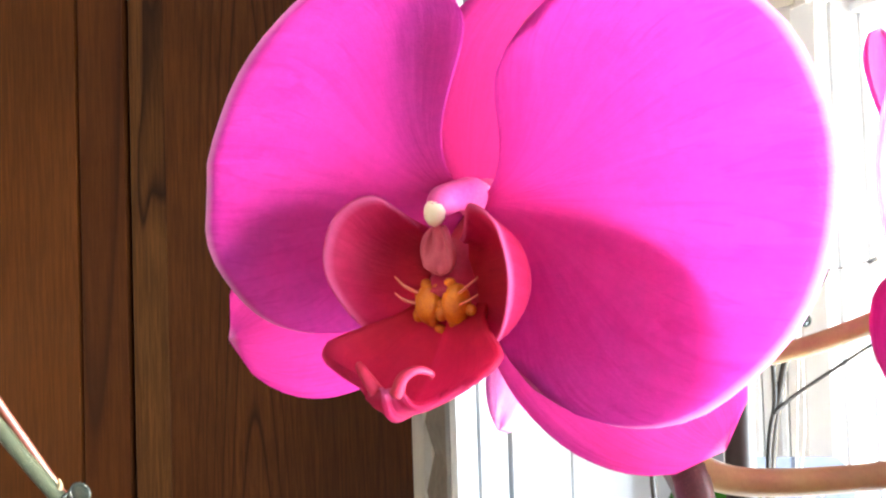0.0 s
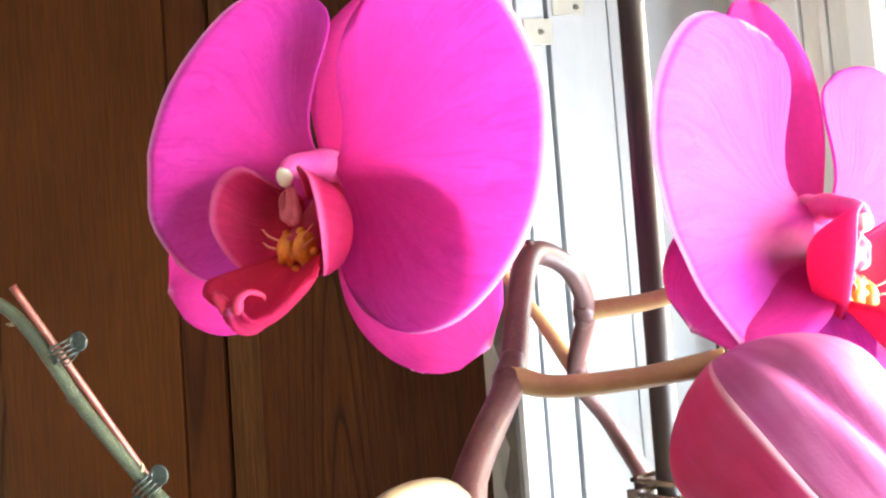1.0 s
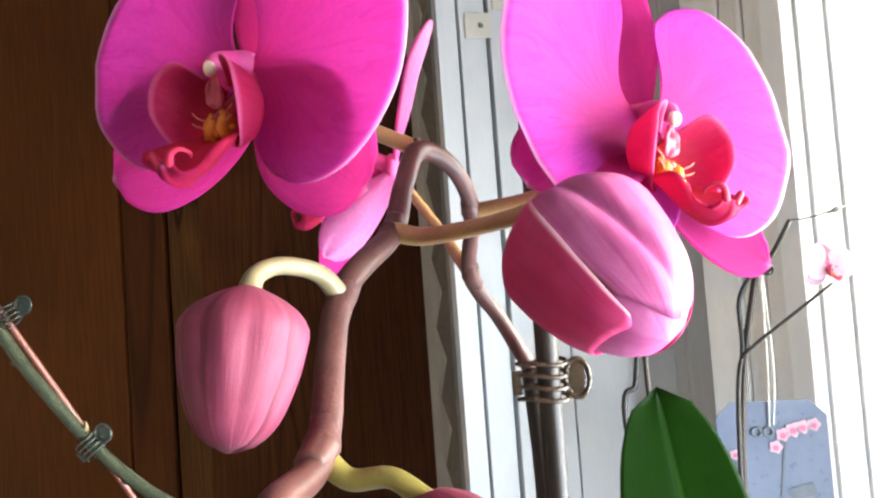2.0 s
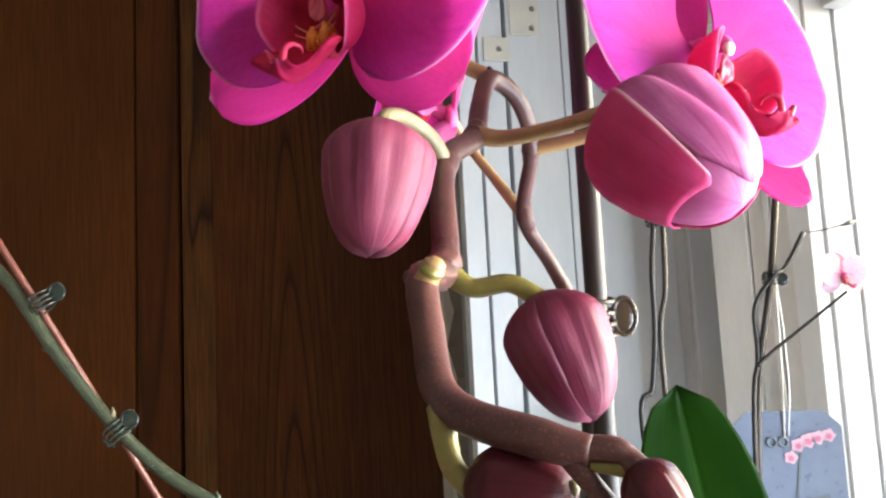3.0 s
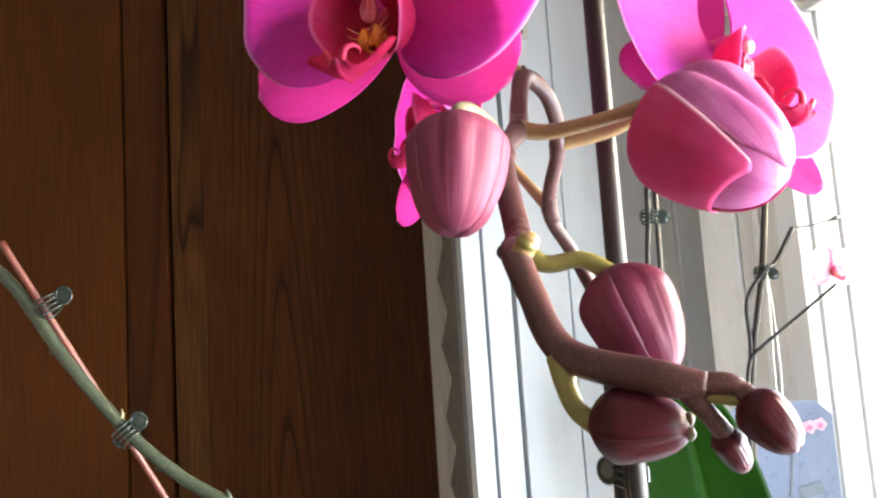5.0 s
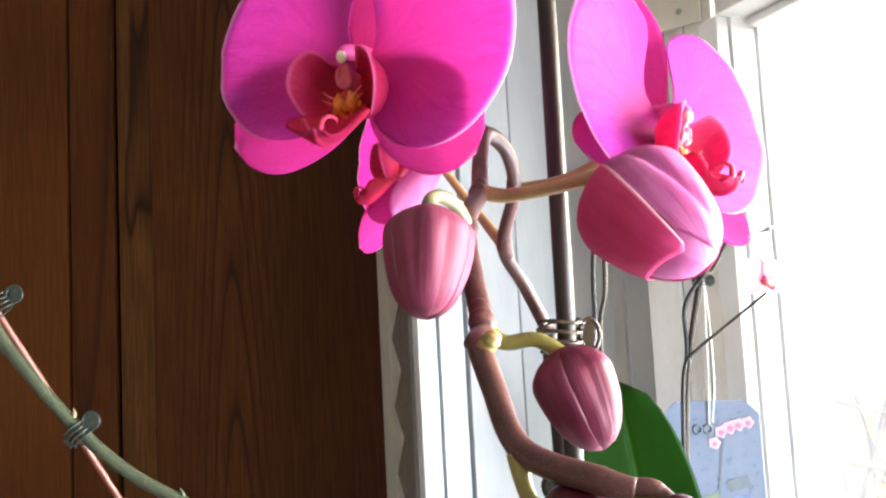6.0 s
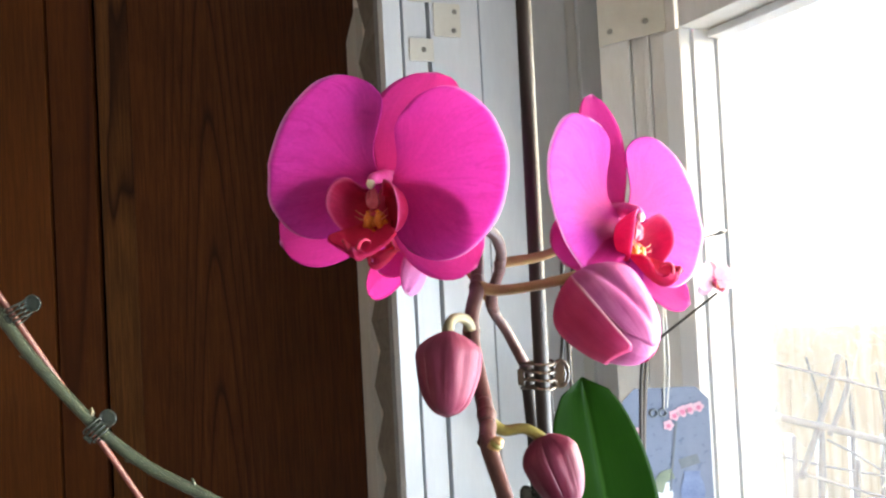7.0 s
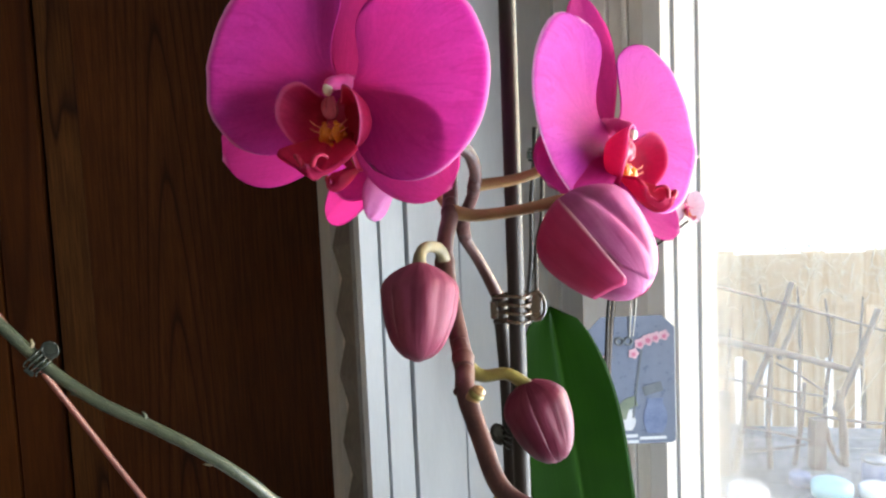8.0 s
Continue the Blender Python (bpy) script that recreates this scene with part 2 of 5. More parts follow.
def wood_material(name, dark, mid, light, rings=9.0, gloss=0.35, big=6.0, long=0.055, heart=0.0):
    """Stained timber: long wavering growth rings down the board, pores and streaks."""
    m = Mat(name, gloss + 0.1, spec=0.09)
    c = m.node("ShaderNodeTexCoord")
    info = m.node("ShaderNodeObjectInfo")
    shift = m.node("ShaderNodeVectorMath")
    shift.operation = "SCALE"
    m.link(info.outputs["Random"], shift.inputs["Scale"])
    shift.inputs[0].default_value = (3.1, 0.0, 7.7)
    add = m.node("ShaderNodeVectorMath")
    m.link(c.outputs["Object"], add.inputs[0])
    m.link(shift.outputs[0], add.inputs[1])
    mp = m.node("ShaderNodeMapping")
    mp.inputs["Scale"].default_value = (1, 1, long)
    m.link(add.outputs[0], mp.inputs["Vector"])
    wob = m.noise(mp.outputs[0], 5.0, 3, 0.5)
    stain = m.noise(add.outputs[0], 3.0, 4)
    if heart:
        # plain-sawn board: growth rings cut along the trunk, which show as tall nested arches
        axes = m.node("ShaderNodeSeparateXYZ")
        m.link(c.outputs["Object"], axes.inputs[0])
        sway = m.math("MULTIPLY", m.math("SUBTRACT", m.noise(mp.outputs[0], 2.6, 2, 0.4), 0.5), 0.05)
        x = m.math("ADD", axes.outputs["X"], sway)
        cut = m.math("SQRT", m.math("ADD", m.math("MULTIPLY", x, x), heart * heart))
        rise = m.math("MULTIPLY", m.math("ADD", axes.outputs["Z"], m.math("MULTIPLY", info.outputs["Random"], 1.0)), 0.05)
        ring = m.math("ADD", m.math("ADD", cut, rise), m.math("MULTIPLY", wob, 0.006))
        bands = m.math("FRACT", m.math("MULTIPLY", ring, rings))
        calm = m.ramp(m.math("ADD", m.math("ABSOLUTE", x), m.math("MULTIPLY", stain, 0.06)), (0.07, (0, 0, 0)), (0.13, (0.72, 0.72, 0.72)))
    else:
        wave = m.node("ShaderNodeTexNoise", Scale=big, Detail=1.0, Roughness=0.4, Distortion=0.3)
        m.link(mp.outputs[0], wave.inputs["Vector"])
        bands = m.math("FRACT", m.math("MULTIPLY", m.math("ADD", wave.outputs["Fac"], m.math("MULTIPLY", wob, 0.15)), rings))
    fine = m.node("ShaderNodeMapping")
    fine.inputs["Scale"].default_value = (1, 1, 0.03)
    m.link(add.outputs[0], fine.inputs["Vector"])
    pores = m.noise(fine.outputs[0], 330, 4, 0.7)
    col = m.ramp(bands, (0.0, dark), (0.16, mid), (0.7, light), (0.93, mid), (1.0, dark))
    if heart:
        col = m.mix(calm, col, tuple(0.5 * (a + b) for a, b in zip(mid, light)))
    col = m.mix(m.ramp(pores, (0.4, (0.62, 0.62, 0.62)), (0.62, (0, 0, 0))), col, dark)
    col = m.mix(0.45, col, m.ramp(stain, (0.3, (0.45, 0.42, 0.4)), (0.7, (1, 1, 1))), "MULTIPLY")
    m.colour(col)
    m.bump(m.math("ADD", m.math("MULTIPLY", bands, 0.3), pores), 0.25, 0.0006)
    return m.m


WOOD = wood_material("dark stained oak", (0.018, 0.0052, 0.0015), (0.062, 0.0172, 0.0036), (0.077, 0.0228, 0.0047), 78.0, heart=0.03)
# lighter copy of WOOD: the left panel's warm glow is in its colour
WOOD_GLOW = wood_material("dark stained oak in warm glow", (0.04, 0.0115, 0.0025), (0.082, 0.0235, 0.0044), (0.1, 0.03, 0.0058), 78.0, heart=0.03)
WOOD_STRIP = wood_material("dark stained oak strip", (0.028, 0.0076, 0.002), (0.062, 0.0165, 0.0033), (0.076, 0.0215, 0.0043))
WOOD_FIG = wood_material("dark stained oak with figure", (0.015, 0.0048, 0.0016), (0.078, 0.027, 0.0065), (0.1, 0.038, 0.0095), 4.5, big=12.0, long=0.13)
FENCE_WOOD = wood_material("pale weathered fence board", (0.5, 0.36, 0.22), (0.68, 0.52, 0.35), (0.76, 0.62, 0.45), 7.0, 0.8)
DECK_WOOD = wood_material("grey weathered deck board", (0.2, 0.215, 0.24), (0.3, 0.315, 0.34), (0.37, 0.385, 0.41), 7.0, 0.8)
POLE = plain("grey weathered pole", (0.1, 0.08, 0.075), (0.22, 0.185, 0.17), 0.8, 25, (3, 3, 0.4), bump=0.4).m
GRAVEL = plain("pale ground", (0.5, 0.48, 0.45), (0.62, 0.6, 0.57), 0.9, 3, bump=0.5, dist=0.01).m
STRAW = plain("dry creeper", (0.46, 0.38, 0.27), (0.64, 0.55, 0.42), 0.9, 30).m
TEAL = plain("pale blue glaze", (0.25, 0.5, 0.55), (0.35, 0.6, 0.65), 0.3, 20).m
TIN = plain("grey tin lid", (0.25, 0.27, 0.3), (0.35, 0.37, 0.4), 0.4, 30, metal=0.6).m


def glass_material():
    m = Mat("window glass", 0.02)
    g = m.t.nodes.new("ShaderNodeBsdfGlossy")
    g.inputs["Roughness"].default_value = 0.03
    tr = m.t.nodes.new("ShaderNodeBsdfTransparent")
    tr.inputs[0].default_value = (0.95, 0.97, 0.97, 1)
    fr = m.node("ShaderNodeFresnel", IOR=1.45)
    mx = m.node("ShaderNodeMixShader")
    m.link(m.math("MULTIPLY", fr.outputs[0], 0.6), mx.inputs[0])
    m.link(tr.outputs[0], mx.inputs[1])
    m.link(g.outputs[0], mx.inputs[2])
    # whitish translucent share that imitates glare and haze over the view outside
    veil = m.t.nodes.new("ShaderNodeBsdfTranslucent")
    veil.inputs[0].default_value = (0.9, 0.92, 0.95, 1)
    film = m.node("ShaderNodeMixShader")
    m.link(m.math("ADD", m.math("MULTIPLY", m.noise(m.coords(), 6, 4), 0.03), 0.026), film.inputs[0])
    m.link(mx.outputs[0], film.inputs[1])
    m.link(veil.outputs[0], film.inputs[2])
    m.link(film.outputs[0], m.t.nodes["Material Output"].inputs["Surface"])
    return m.m


GLASS = glass_material()


# ---- builders ----
def part(name, bm, material, parent=None, label="", smooth=True):
    """Links a bmesh as one mesh object, under a thing or a part where one is given."""
    mesh = bpy.data.meshes.new(name)
    bm.to_mesh(mesh)
    bm.free()
    mesh.materials.append(material)
    if smooth:
        mesh.shade_smooth()
    ob = new(name, mesh)
    if parent:
        ob.parent = parent
    return tagged(ob, label)


def thing(name, place, label, category, group="", kind=""):
    ob = new(name)
    ob.empty_display_size = 0.02
    ob.location = place
    bpy.context.view_layer.update()
    return tagged(ob, label, category, group, kind)


def keep(ob, parent):
    """Makes ob, built in world places, a part of parent without moving it."""
    ob.parent = parent
    ob.matrix_parent_inverse = Matrix.Translation(-parent.location) if parent.type == "EMPTY" else Matrix()
    return ob


def spline(points, steps=8):
    """A smooth line through the points (Catmull-Rom)."""
    pts = [Vector(p) for p in points]
    pts = [pts[0] * 2 - pts[1]] + pts + [pts[-1] * 2 - pts[-2]]
    out = []
    for i in range(1, len(pts) - 2):
        a, b, c, d = pts[i - 1:i + 3]
        for k in range(steps):
            t = k / steps
            out.append(0.5 * (2 * b + (c - a) * t + (2 * a - 5 * b + 4 * c - d) * t * t + (3 * b - a - 3 * c + d) * t ** 3))
    out.append(pts[-2])
    return out


def tube(points, radius, sides=14, steps=8, wobble=0.0, bm=None, seed=0):
    """A round stalk along a smooth line; radius is a number or a list, one for each point."""
    bm = bm or bmesh.new()
    line = spline(points, steps) if len(points) > 2 else [Vector(p) for p in points]
    n = len(line)
    radii = radius if isinstance(radius, (list, tuple)) else [radius] * len(points)
    rings, side = [], None
    for i, p in enumerate(line):
        d = (line[min(i + 1, n - 1)] - line[max(i - 1, 0)]).normalized()
        if side is None:
            side = d.orthogonal().normalized()
        side = (side - d * side.dot(d)).normalized()
        up = d.cross(side)
        f = i / (n - 1) * (len(radii) - 1)
        k = min(int(f), len(radii) - 2)
        r = radii[k] + (radii[k + 1] - radii[k]) * (f - k)
        ring = []
        for j in range(sides):
            a = 2 * math.pi * j / sides
            rr = r * (1 + wobble * noise.noise(p * 140 + Vector((j * 0.7, seed, 0))))
            ring.append(bm.verts.new(p + (side * math.cos(a) + up * math.sin(a)) * rr))
        rings.append(ring)
    for a, b in zip(rings, rings[1:]):
        for j in range(sides):
            bm.faces.new((a[j], a[(j + 1) % sides], b[(j + 1) % sides], b[j]))
    for ring, flip in ((rings[0], True), (rings[-1], False)):
        bm.faces.new(ring[::-1] if flip else ring)
    return bm


def ball(centre, radius, scale=(1, 1, 1), segments=14, bm=None):
    bm = bm or bmesh.new()
    m = Matrix.Translation(centre) @ Matrix.Diagonal((*(radius * s for s in scale), 1))
    bmesh.ops.create_uvsphere(bm, u_segments=segments, v_segments=segments // 2 + 2, radius=1, matrix=m)
    return bm


def box(size, m=Matrix(), bevel=0.0, bm=None, segments=2):
    bm = bm or bmesh.new()
    made = bmesh.ops.create_cube(bm, size=1, matrix=m @ Matrix.Diagonal((*size, 1)))
    if bevel:
        edges = list({e for v in made["verts"] for e in v.link_edges})
        bmesh.ops.bevel(bm, geom=edges, offset=bevel, segments=segments, affect="EDGES", profile=0.6)
    return bm


def slab(p, q, thick, z0, z1, bevel=0.0012, bm=None):
    """An upright board whose seen face runs from p to q in plan; its thickness lies to the left of p-q."""
    p, q = Vector((*p, 0)), Vector((*q, 0))
    along = (q - p).normalized()
    back = Vector((-along.y, along.x, 0))
    mid = (p + q) / 2 + back * thick / 2 + Vector((0, 0, (z0 + z1) / 2))
    m = Matrix.Translation(mid) @ Matrix((along, back, (0, 0, 1))).transposed().to_4x4()
    return box(((q - p).length, thick, z1 - z0), m, bevel, bm)


def sheet(point, nu, nv, thick, uv=True):
    """A thin solid skin: point(u, v) for u, v in 0..1, front face towards +z of the grid's winding."""
    bm = bmesh.new()
    layer = bm.loops.layers.uv.new("uv")
    grid = [[Vector(point(i / nu, j / nv)) for j in range(nv + 1)] for i in range(nu + 1)]
    normals = [[None] * (nv + 1) for _ in range(nu + 1)]
    for i in range(nu + 1):
        for j in range(nv + 1):
            a = grid[min(i + 1, nu)][j] - grid[max(i - 1, 0)][j]
            b = grid[i][min(j + 1, nv)] - grid[i][max(j - 1, 0)]
            c = a.cross(b)
            normals[i][j] = c.normalized() if c.length > 1e-14 else Vector((0, 0, 1))
    layers = []
    for sign in (0.5, -0.5):
        layers.append([[bm.verts.new(grid[i][j] + normals[i][j] * thick * sign * (0.35 + 0.65 * min(1.0, 6 * (1 - j / nv)))) for j in range(nv + 1)] for i in range(nu + 1)])

    def quad(vs, uvs, back=False):
        f = bm.faces.new(vs)
        f.material_index = 1 if back else 0
        for loop, w in zip(f.loops, uvs):
            loop[layer].uv = w

    for top, g in zip((True, False), layers):
        for i in range(nu):
            for j in range(nv):
                vs = [g[i][j], g[i + 1][j], g[i + 1][j + 1], g[i][j + 1]]
                ws = [(i / nu, j / nv), ((i + 1) / nu, j / nv), ((i + 1) / nu, (j + 1) / nv), (i / nu, (j + 1) / nv)]
                quad(vs if top else vs[::-1], ws if top else ws[::-1], not top)
    a, b = layers
    for i in range(nu):
        quad([a[i][nv], a[i + 1][nv], b[i + 1][nv], b[i][nv]], [(i / nu, 1)] * 4)
    for i, flip in ((0, True), (nu, False)):
        for j in range(nv):
            vs = [a[i][j], a[i][j + 1], b[i][j + 1], b[i][j]]
            quad(vs if flip else vs[::-1], [(i / nu, j / nv)] * 4)
    return bm


# ---- the room ----
Z0, ZTOP = 0.0, 2.35
GROUND = -0.6
WOOD_Y = 1.2
WDIR = Vector((math.cos(radians(-67)), math.sin(radians(-67)), 0))
WOUT = Vector((-WDIR.y, WDIR.x, 0))
W0 = Vector((0.343, 0.733, 0))


def at_window(s, out=0.0, z=0.0):
    """A place on the window wall: s metres along it from the corner post, out metres outwards."""
    return W0 + WDIR * s + WOUT * out + Vector((0, 0, z))


def setting(name, bm, material, label, category, smooth=False):
    return tagged(part(name, bm, material, None, label, smooth), label, category, "", "structure")


def prism(outline, z0, z1):
    bm = bmesh.new()
    low = [bm.verts.new((x, y, z0)) for x, y in outline]
    high = [bm.verts.new((x, y, z1)) for x, y in outline]
    bm.faces.new(low[::-1])
    bm.faces.new(high)
    for i in range(len(outline)):
        k = (i + 1) % len(outline)
        bm.faces.new((low[i], low[k], high[k], high[i]))
    return bm


PLAN = [(-2.65, -3.15), (2.02, -3.15), (0.47, 0.80), (0.53, 1.24), (-2.65, 1.31)]
setting("floor", prism(PLAN, -0.1, 0.0), FLOORING, "brown boarded floor of the room", "floor")
setting("ceiling", prism(PLAN, ZTOP, ZTOP + 0.1), PLASTER, "plain cream room ceiling", "ceiling")
setting("wall_west", box((0.1, 4.4, ZTOP), Matrix.Translation((-2.6, -0.9, ZTOP / 2))), PLASTER, "plain cream side wall", "wall")
setting("wall_south", box((4.65, 0.1, ZTOP), Matrix.Translation((-0.275, -3.1, ZTOP / 2))), PLASTER, "plain cream back wall", "wall")

# wood panelled wall: a backing with upright boards on it
wall_north = setting("wall_north", box((2.62, 0.08, ZTOP), Matrix.Translation((-1.26, WOOD_Y + 0.066, ZTOP / 2))), GROOVE, "dark stained wooden panelled wall with upright boards", "wall")
BOARDS = [(-0.528, 0.05, 0.0215, WOOD), (-0.589, -0.5285, 0.0205, WOOD_FIG), (-0.679, -0.599, 0.0205, WOOD_STRIP), (-1.0575, -0.684, 0.022, WOOD_GLOW),
          (-1.118, -1.058, 0.0205, WOOD_FIG), (-1.203, -1.128, 0.0205, WOOD_STRIP), (-1.5825, -1.208, 0.022, WOOD), (-2.0525, -1.583, 0.0215, WOOD), (-2.55, -2.053, 0.0215, WOOD)]
HEART_X = -0.385
for x0, x1, deep, material in BOARDS:
    heart_x = x0 - 0.12 if x1 < 0 else HEART_X
    board = part("board", box((x1 - x0, deep, ZTOP - 0.01), Matrix.Translation(((x0 + x1) / 2 - heart_x, 0, 0)), 0.0016), material, wall_north, smooth=False)
    board.location = (heart_x, WOOD_Y + deep / 2 + (0.022 - deep), ZTOP / 2)

# white window corner: jamb with a pleated blind, hinged leaf, corner post
window = thing("window_1", (0.343, 0.733, 0.5), "white painted wooden window with hinged frame in a corner", "window", "", "structure")


def piece(name, bm, material, label="", smooth=False):
    ob = part(name, bm, material, None, label, smooth)
    return keep(ob, window)


SILL, HEAD = 0.5, 1.459
JA, JB = Vector((-0.111, 1.121, 0)), Vector((-0.032, 0.879, 0))


def on_jamb(f):
    return tuple((JA.lerp(JB, f))[:2])


def sloped_strip(p, q, thick, z0, zp, zq):
    bm = slab(p, q, thick, z0, max(zp, zq), 0.0)
    mid = (Vector(p) + Vector(q)) / 2
    along = (Vector(q) - Vector(p)).normalized()
    half = (Vector(q) - Vector(p)).length / 2
    for v in bm.verts:
        if v.co.z > z0 + 0.1:
            f = (along.dot(v.co.xy - mid) + half) / (2 * half)
            v.co.z = zp + (zq - zp) * f
    return bm


piece("corner_bead", sloped_strip(on_jamb(0.0), on_jamb(0.3), 0.012, SILL, 1.582, 1.616), STRIP_SHADED, "beige corner strip darkened as in shade")
piece("jamb_lip", slab(on_jamb(0.955), on_jamb(1.0), 0.012, SILL, ZTOP, 0.001), PAINT)
piece("jamb_back", slab((-0.075, 1.128), (-0.002, 0.903), 0.012, SILL, ZTOP, 0.0), PAINT_OLD)


def pleats():
    """Folded cloth: slanting triangular folds, one above the other."""
    bm = bmesh.new()
    a, b = Vector((*on_jamb(0.3), 0)), Vector((*on_jamb(0.955), 0))
    along = (b - a)
    out = Vector((along.y, -along.x, 0)).normalized()
    n, step = 36, 0.054
    rnd = random.Random(4)
    left, right = [], []
    for k in range(n):
        z = SILL + step * (k + rnd.uniform(-0.12, 0.12))
        left.append(bm.verts.new(a + out * (-0.003 if k % 2 else -0.016) + Vector((0, 0, z))))
        right.append(bm.verts.new(b + out * (-0.016 if k % 2 else -0.001) + Vector((0, 0, z - 0.035))))
    for k in range(n - 1):
        bm.faces.new((left[k], right[k], right[k + 1]))
        bm.faces.new((left[k], right[k + 1], left[k + 1]))
    bmesh.ops.recalc_face_normals(bm, faces=bm.faces)
    return bm


keep(part("pleated_blind", pleats(), PLEAT, None, "beige folded cloth blind", False), window)
FDIR = Vector((math.cos(radians(18)), math.sin(radians(18)), 0))


def front(s, deep=0.0):
    """Plan place on the hinged leaf's face, s metres from its outer edge, deep metres behind it."""
    v = JB + FDIR * s + Vector((-FDIR.y, FDIR.x, 0)) * deep
    return (v.x, v.y)


for s0, s1, deep, material in ((0.0, 0.0265, 0.0, PAINT), (0.0305, 0.066, 0.001, PAINT), (0.0715, 0.149, 0.0, PAINT), (0.1515, 0.299, 0.003, PAINT),
                               (0.301, 0.322, 0.012, PAINT_OLD), (0.322, 0.40, 0.004, PAINT)):
    piece("frame_board", slab(front(s0, deep), front(s1, deep), 0.03, SILL, ZTOP, 0.0018), material)
# sheet behind the boards, its grey stands in for shade in their gaps
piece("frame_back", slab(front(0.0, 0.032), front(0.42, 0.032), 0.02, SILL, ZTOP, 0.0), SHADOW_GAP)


def plate(centre, along, w, h, screws, name):
    """A small hinge or corner plate with its screws."""
    out = Vector((along.y, -along.x, 0))
    m = Matrix.Translation(centre) @ Matrix((along, -out, (0, 0, 1))).transposed().to_4x4()
    ob = keep(part(name, box((w, 0.003, h), m, 0.001), PUTTY, None, "beige metal plate", False), window)
    for sx, sz in screws:
        bm = bmesh.new()
        at = m @ Matrix.Translation((sx, -0.0022, sz)) @ Matrix.Rotation(radians(90), 4, "X")
        bmesh.ops.create_cone(bm, segments=12, radius1=0.0042, radius2=0.003, depth=0.0022, cap_ends=True, matrix=at)
        screw = part("screw", bm, SCREW, None, "", False)
        screw.parent = ob
        screw.matrix_parent_inverse = ob.matrix_parent_inverse.inverted() @ Matrix.Translation(-window.location)


for s, z, w, h, screws in ((0.056, 1.581, 0.037, 0.032, ((0.003, 0.0),)), (0.0975, 1.540, 0.042, 0.05, ((0.012, 0.013), (0.01, -0.015))),
                           (0.056, 1.494, 0.037, 0.034, ((0.003, 0.0),))):
    p = front(s, -0.0018)
    plate(Vector((*p, z)), FDIR, w, h, screws, "hinge_plate")

# corner post beside the glass, with moulded steps
GA, GB = Vector((0.262, 0.813, 0)), Vector((0.343, 0.748, 0))
GDIR = (GB - GA).normalized()


def post(f0, f1, deep, material=PAINT_OLD):
    back = Vector((-GDIR.y, GDIR.x, 0)) * deep
    piece("post_board", slab(tuple((GA.lerp(GB, f0) + back)[:2]), tuple((GA.lerp(GB, f1) + back)[:2]), 0.025, SILL, ZTOP, 0.0018), material)


post(0.0, 0.40, 0.0)
post(0.41, 0.58, 0.006)
post(0.59, 0.66, 0.0)
post(0.67, 1.0, 0.003)
plate(GA.lerp(GB, 0.46) + Vector((0, 0, 1.502)) - Vector((-GDIR.y, GDIR.x, 0)) * 0.003, GDIR, 0.092, 0.082,
      ((-0.031, 0.024), (0.017, 0.026), (-0.029, -0.024), (0.02, -0.022)), "corner_bracket")
piece("post_core", slab(tuple((GA.lerp(GB, 0.02) + WOUT * 0.03)[:2]), tuple((GA.lerp(GB, 0.98) + WOUT * 0.03)[:2]), 0.16, SILL, ZTOP, 0.0), PAINT)

# sash, head rail, glass
LONG = 2.1


def along_window(s0, s1, out, thick, z0, z1, material, name="sash_rail", bevel=0.002):
    p, q = at_window(s0, out), at_window(s1, out)
    return piece(name, slab(tuple(p[:2]), tuple(q[:2]), thick, z0, z1, bevel), material)


def reveal(s, o0, o1, material=PAINT_GLARE):
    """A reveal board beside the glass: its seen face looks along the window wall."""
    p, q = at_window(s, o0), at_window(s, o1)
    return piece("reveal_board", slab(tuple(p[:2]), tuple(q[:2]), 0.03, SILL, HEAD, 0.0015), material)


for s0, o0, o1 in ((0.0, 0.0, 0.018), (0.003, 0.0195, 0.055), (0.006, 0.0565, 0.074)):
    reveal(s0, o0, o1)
along_window(LONG, LONG + 0.08, 0.0, 0.12, SILL, HEAD, PAINT, "sash_stile")
along_window(0.0, LONG + 0.08, 0.0, 0.075, HEAD, HEAD + 0.07, PAINT_OLD, "sash_rail")
along_window(0.0, LONG + 0.08, -0.012, 0.08, HEAD + 0.074, HEAD + 0.2, PAINT_OLD, "head_board")
along_window(0.006, LONG, 0.040, 0.03, HEAD - 0.012, HEAD - 0.002, PAINT, "sash_rail")
along_window(0.0, LONG + 0.08, -0.01, 0.13, SILL - 0.06, SILL + 0.05, PAINT, "sash_rail")
pane = along_window(0.002, LONG + 0.01, 0.064, 0.004, SILL + 0.04, HEAD - 0.004, GLASS, "pane", 0.0)
pane.visible_shadow = False

p, q = at_window(-0.05, 0.01), at_window(LONG + 0.08, 0.01)
setting("wall_above_window", slab(tuple(p[:2]), tuple(q[:2]), 0.1, HEAD + 0.2, ZTOP), PLASTER, "plain cream wall over the window", "wall")
p = at_window(-0.05, 0.01)
setting("wall_below_window", slab(tuple(p[:2]), tuple(q[:2]), 0.1, Z0, SILL - 0.06), PLASTER, "plain cream wall under the window", "wall")
r = at_window(4.2, 0.01)
setting("wall_east", slab(tuple(q[:2]), tuple(r[:2]), 0.1, Z0, ZTOP), PLASTER, "plain cream wall beside the window", "wall")
setting("wall_corner", slab((-0.10, 1.17), (0.50, 1.10), 0.1, Z0, ZTOP, 0.0), PLASTER, "plain wall behind the window corner", "wall")
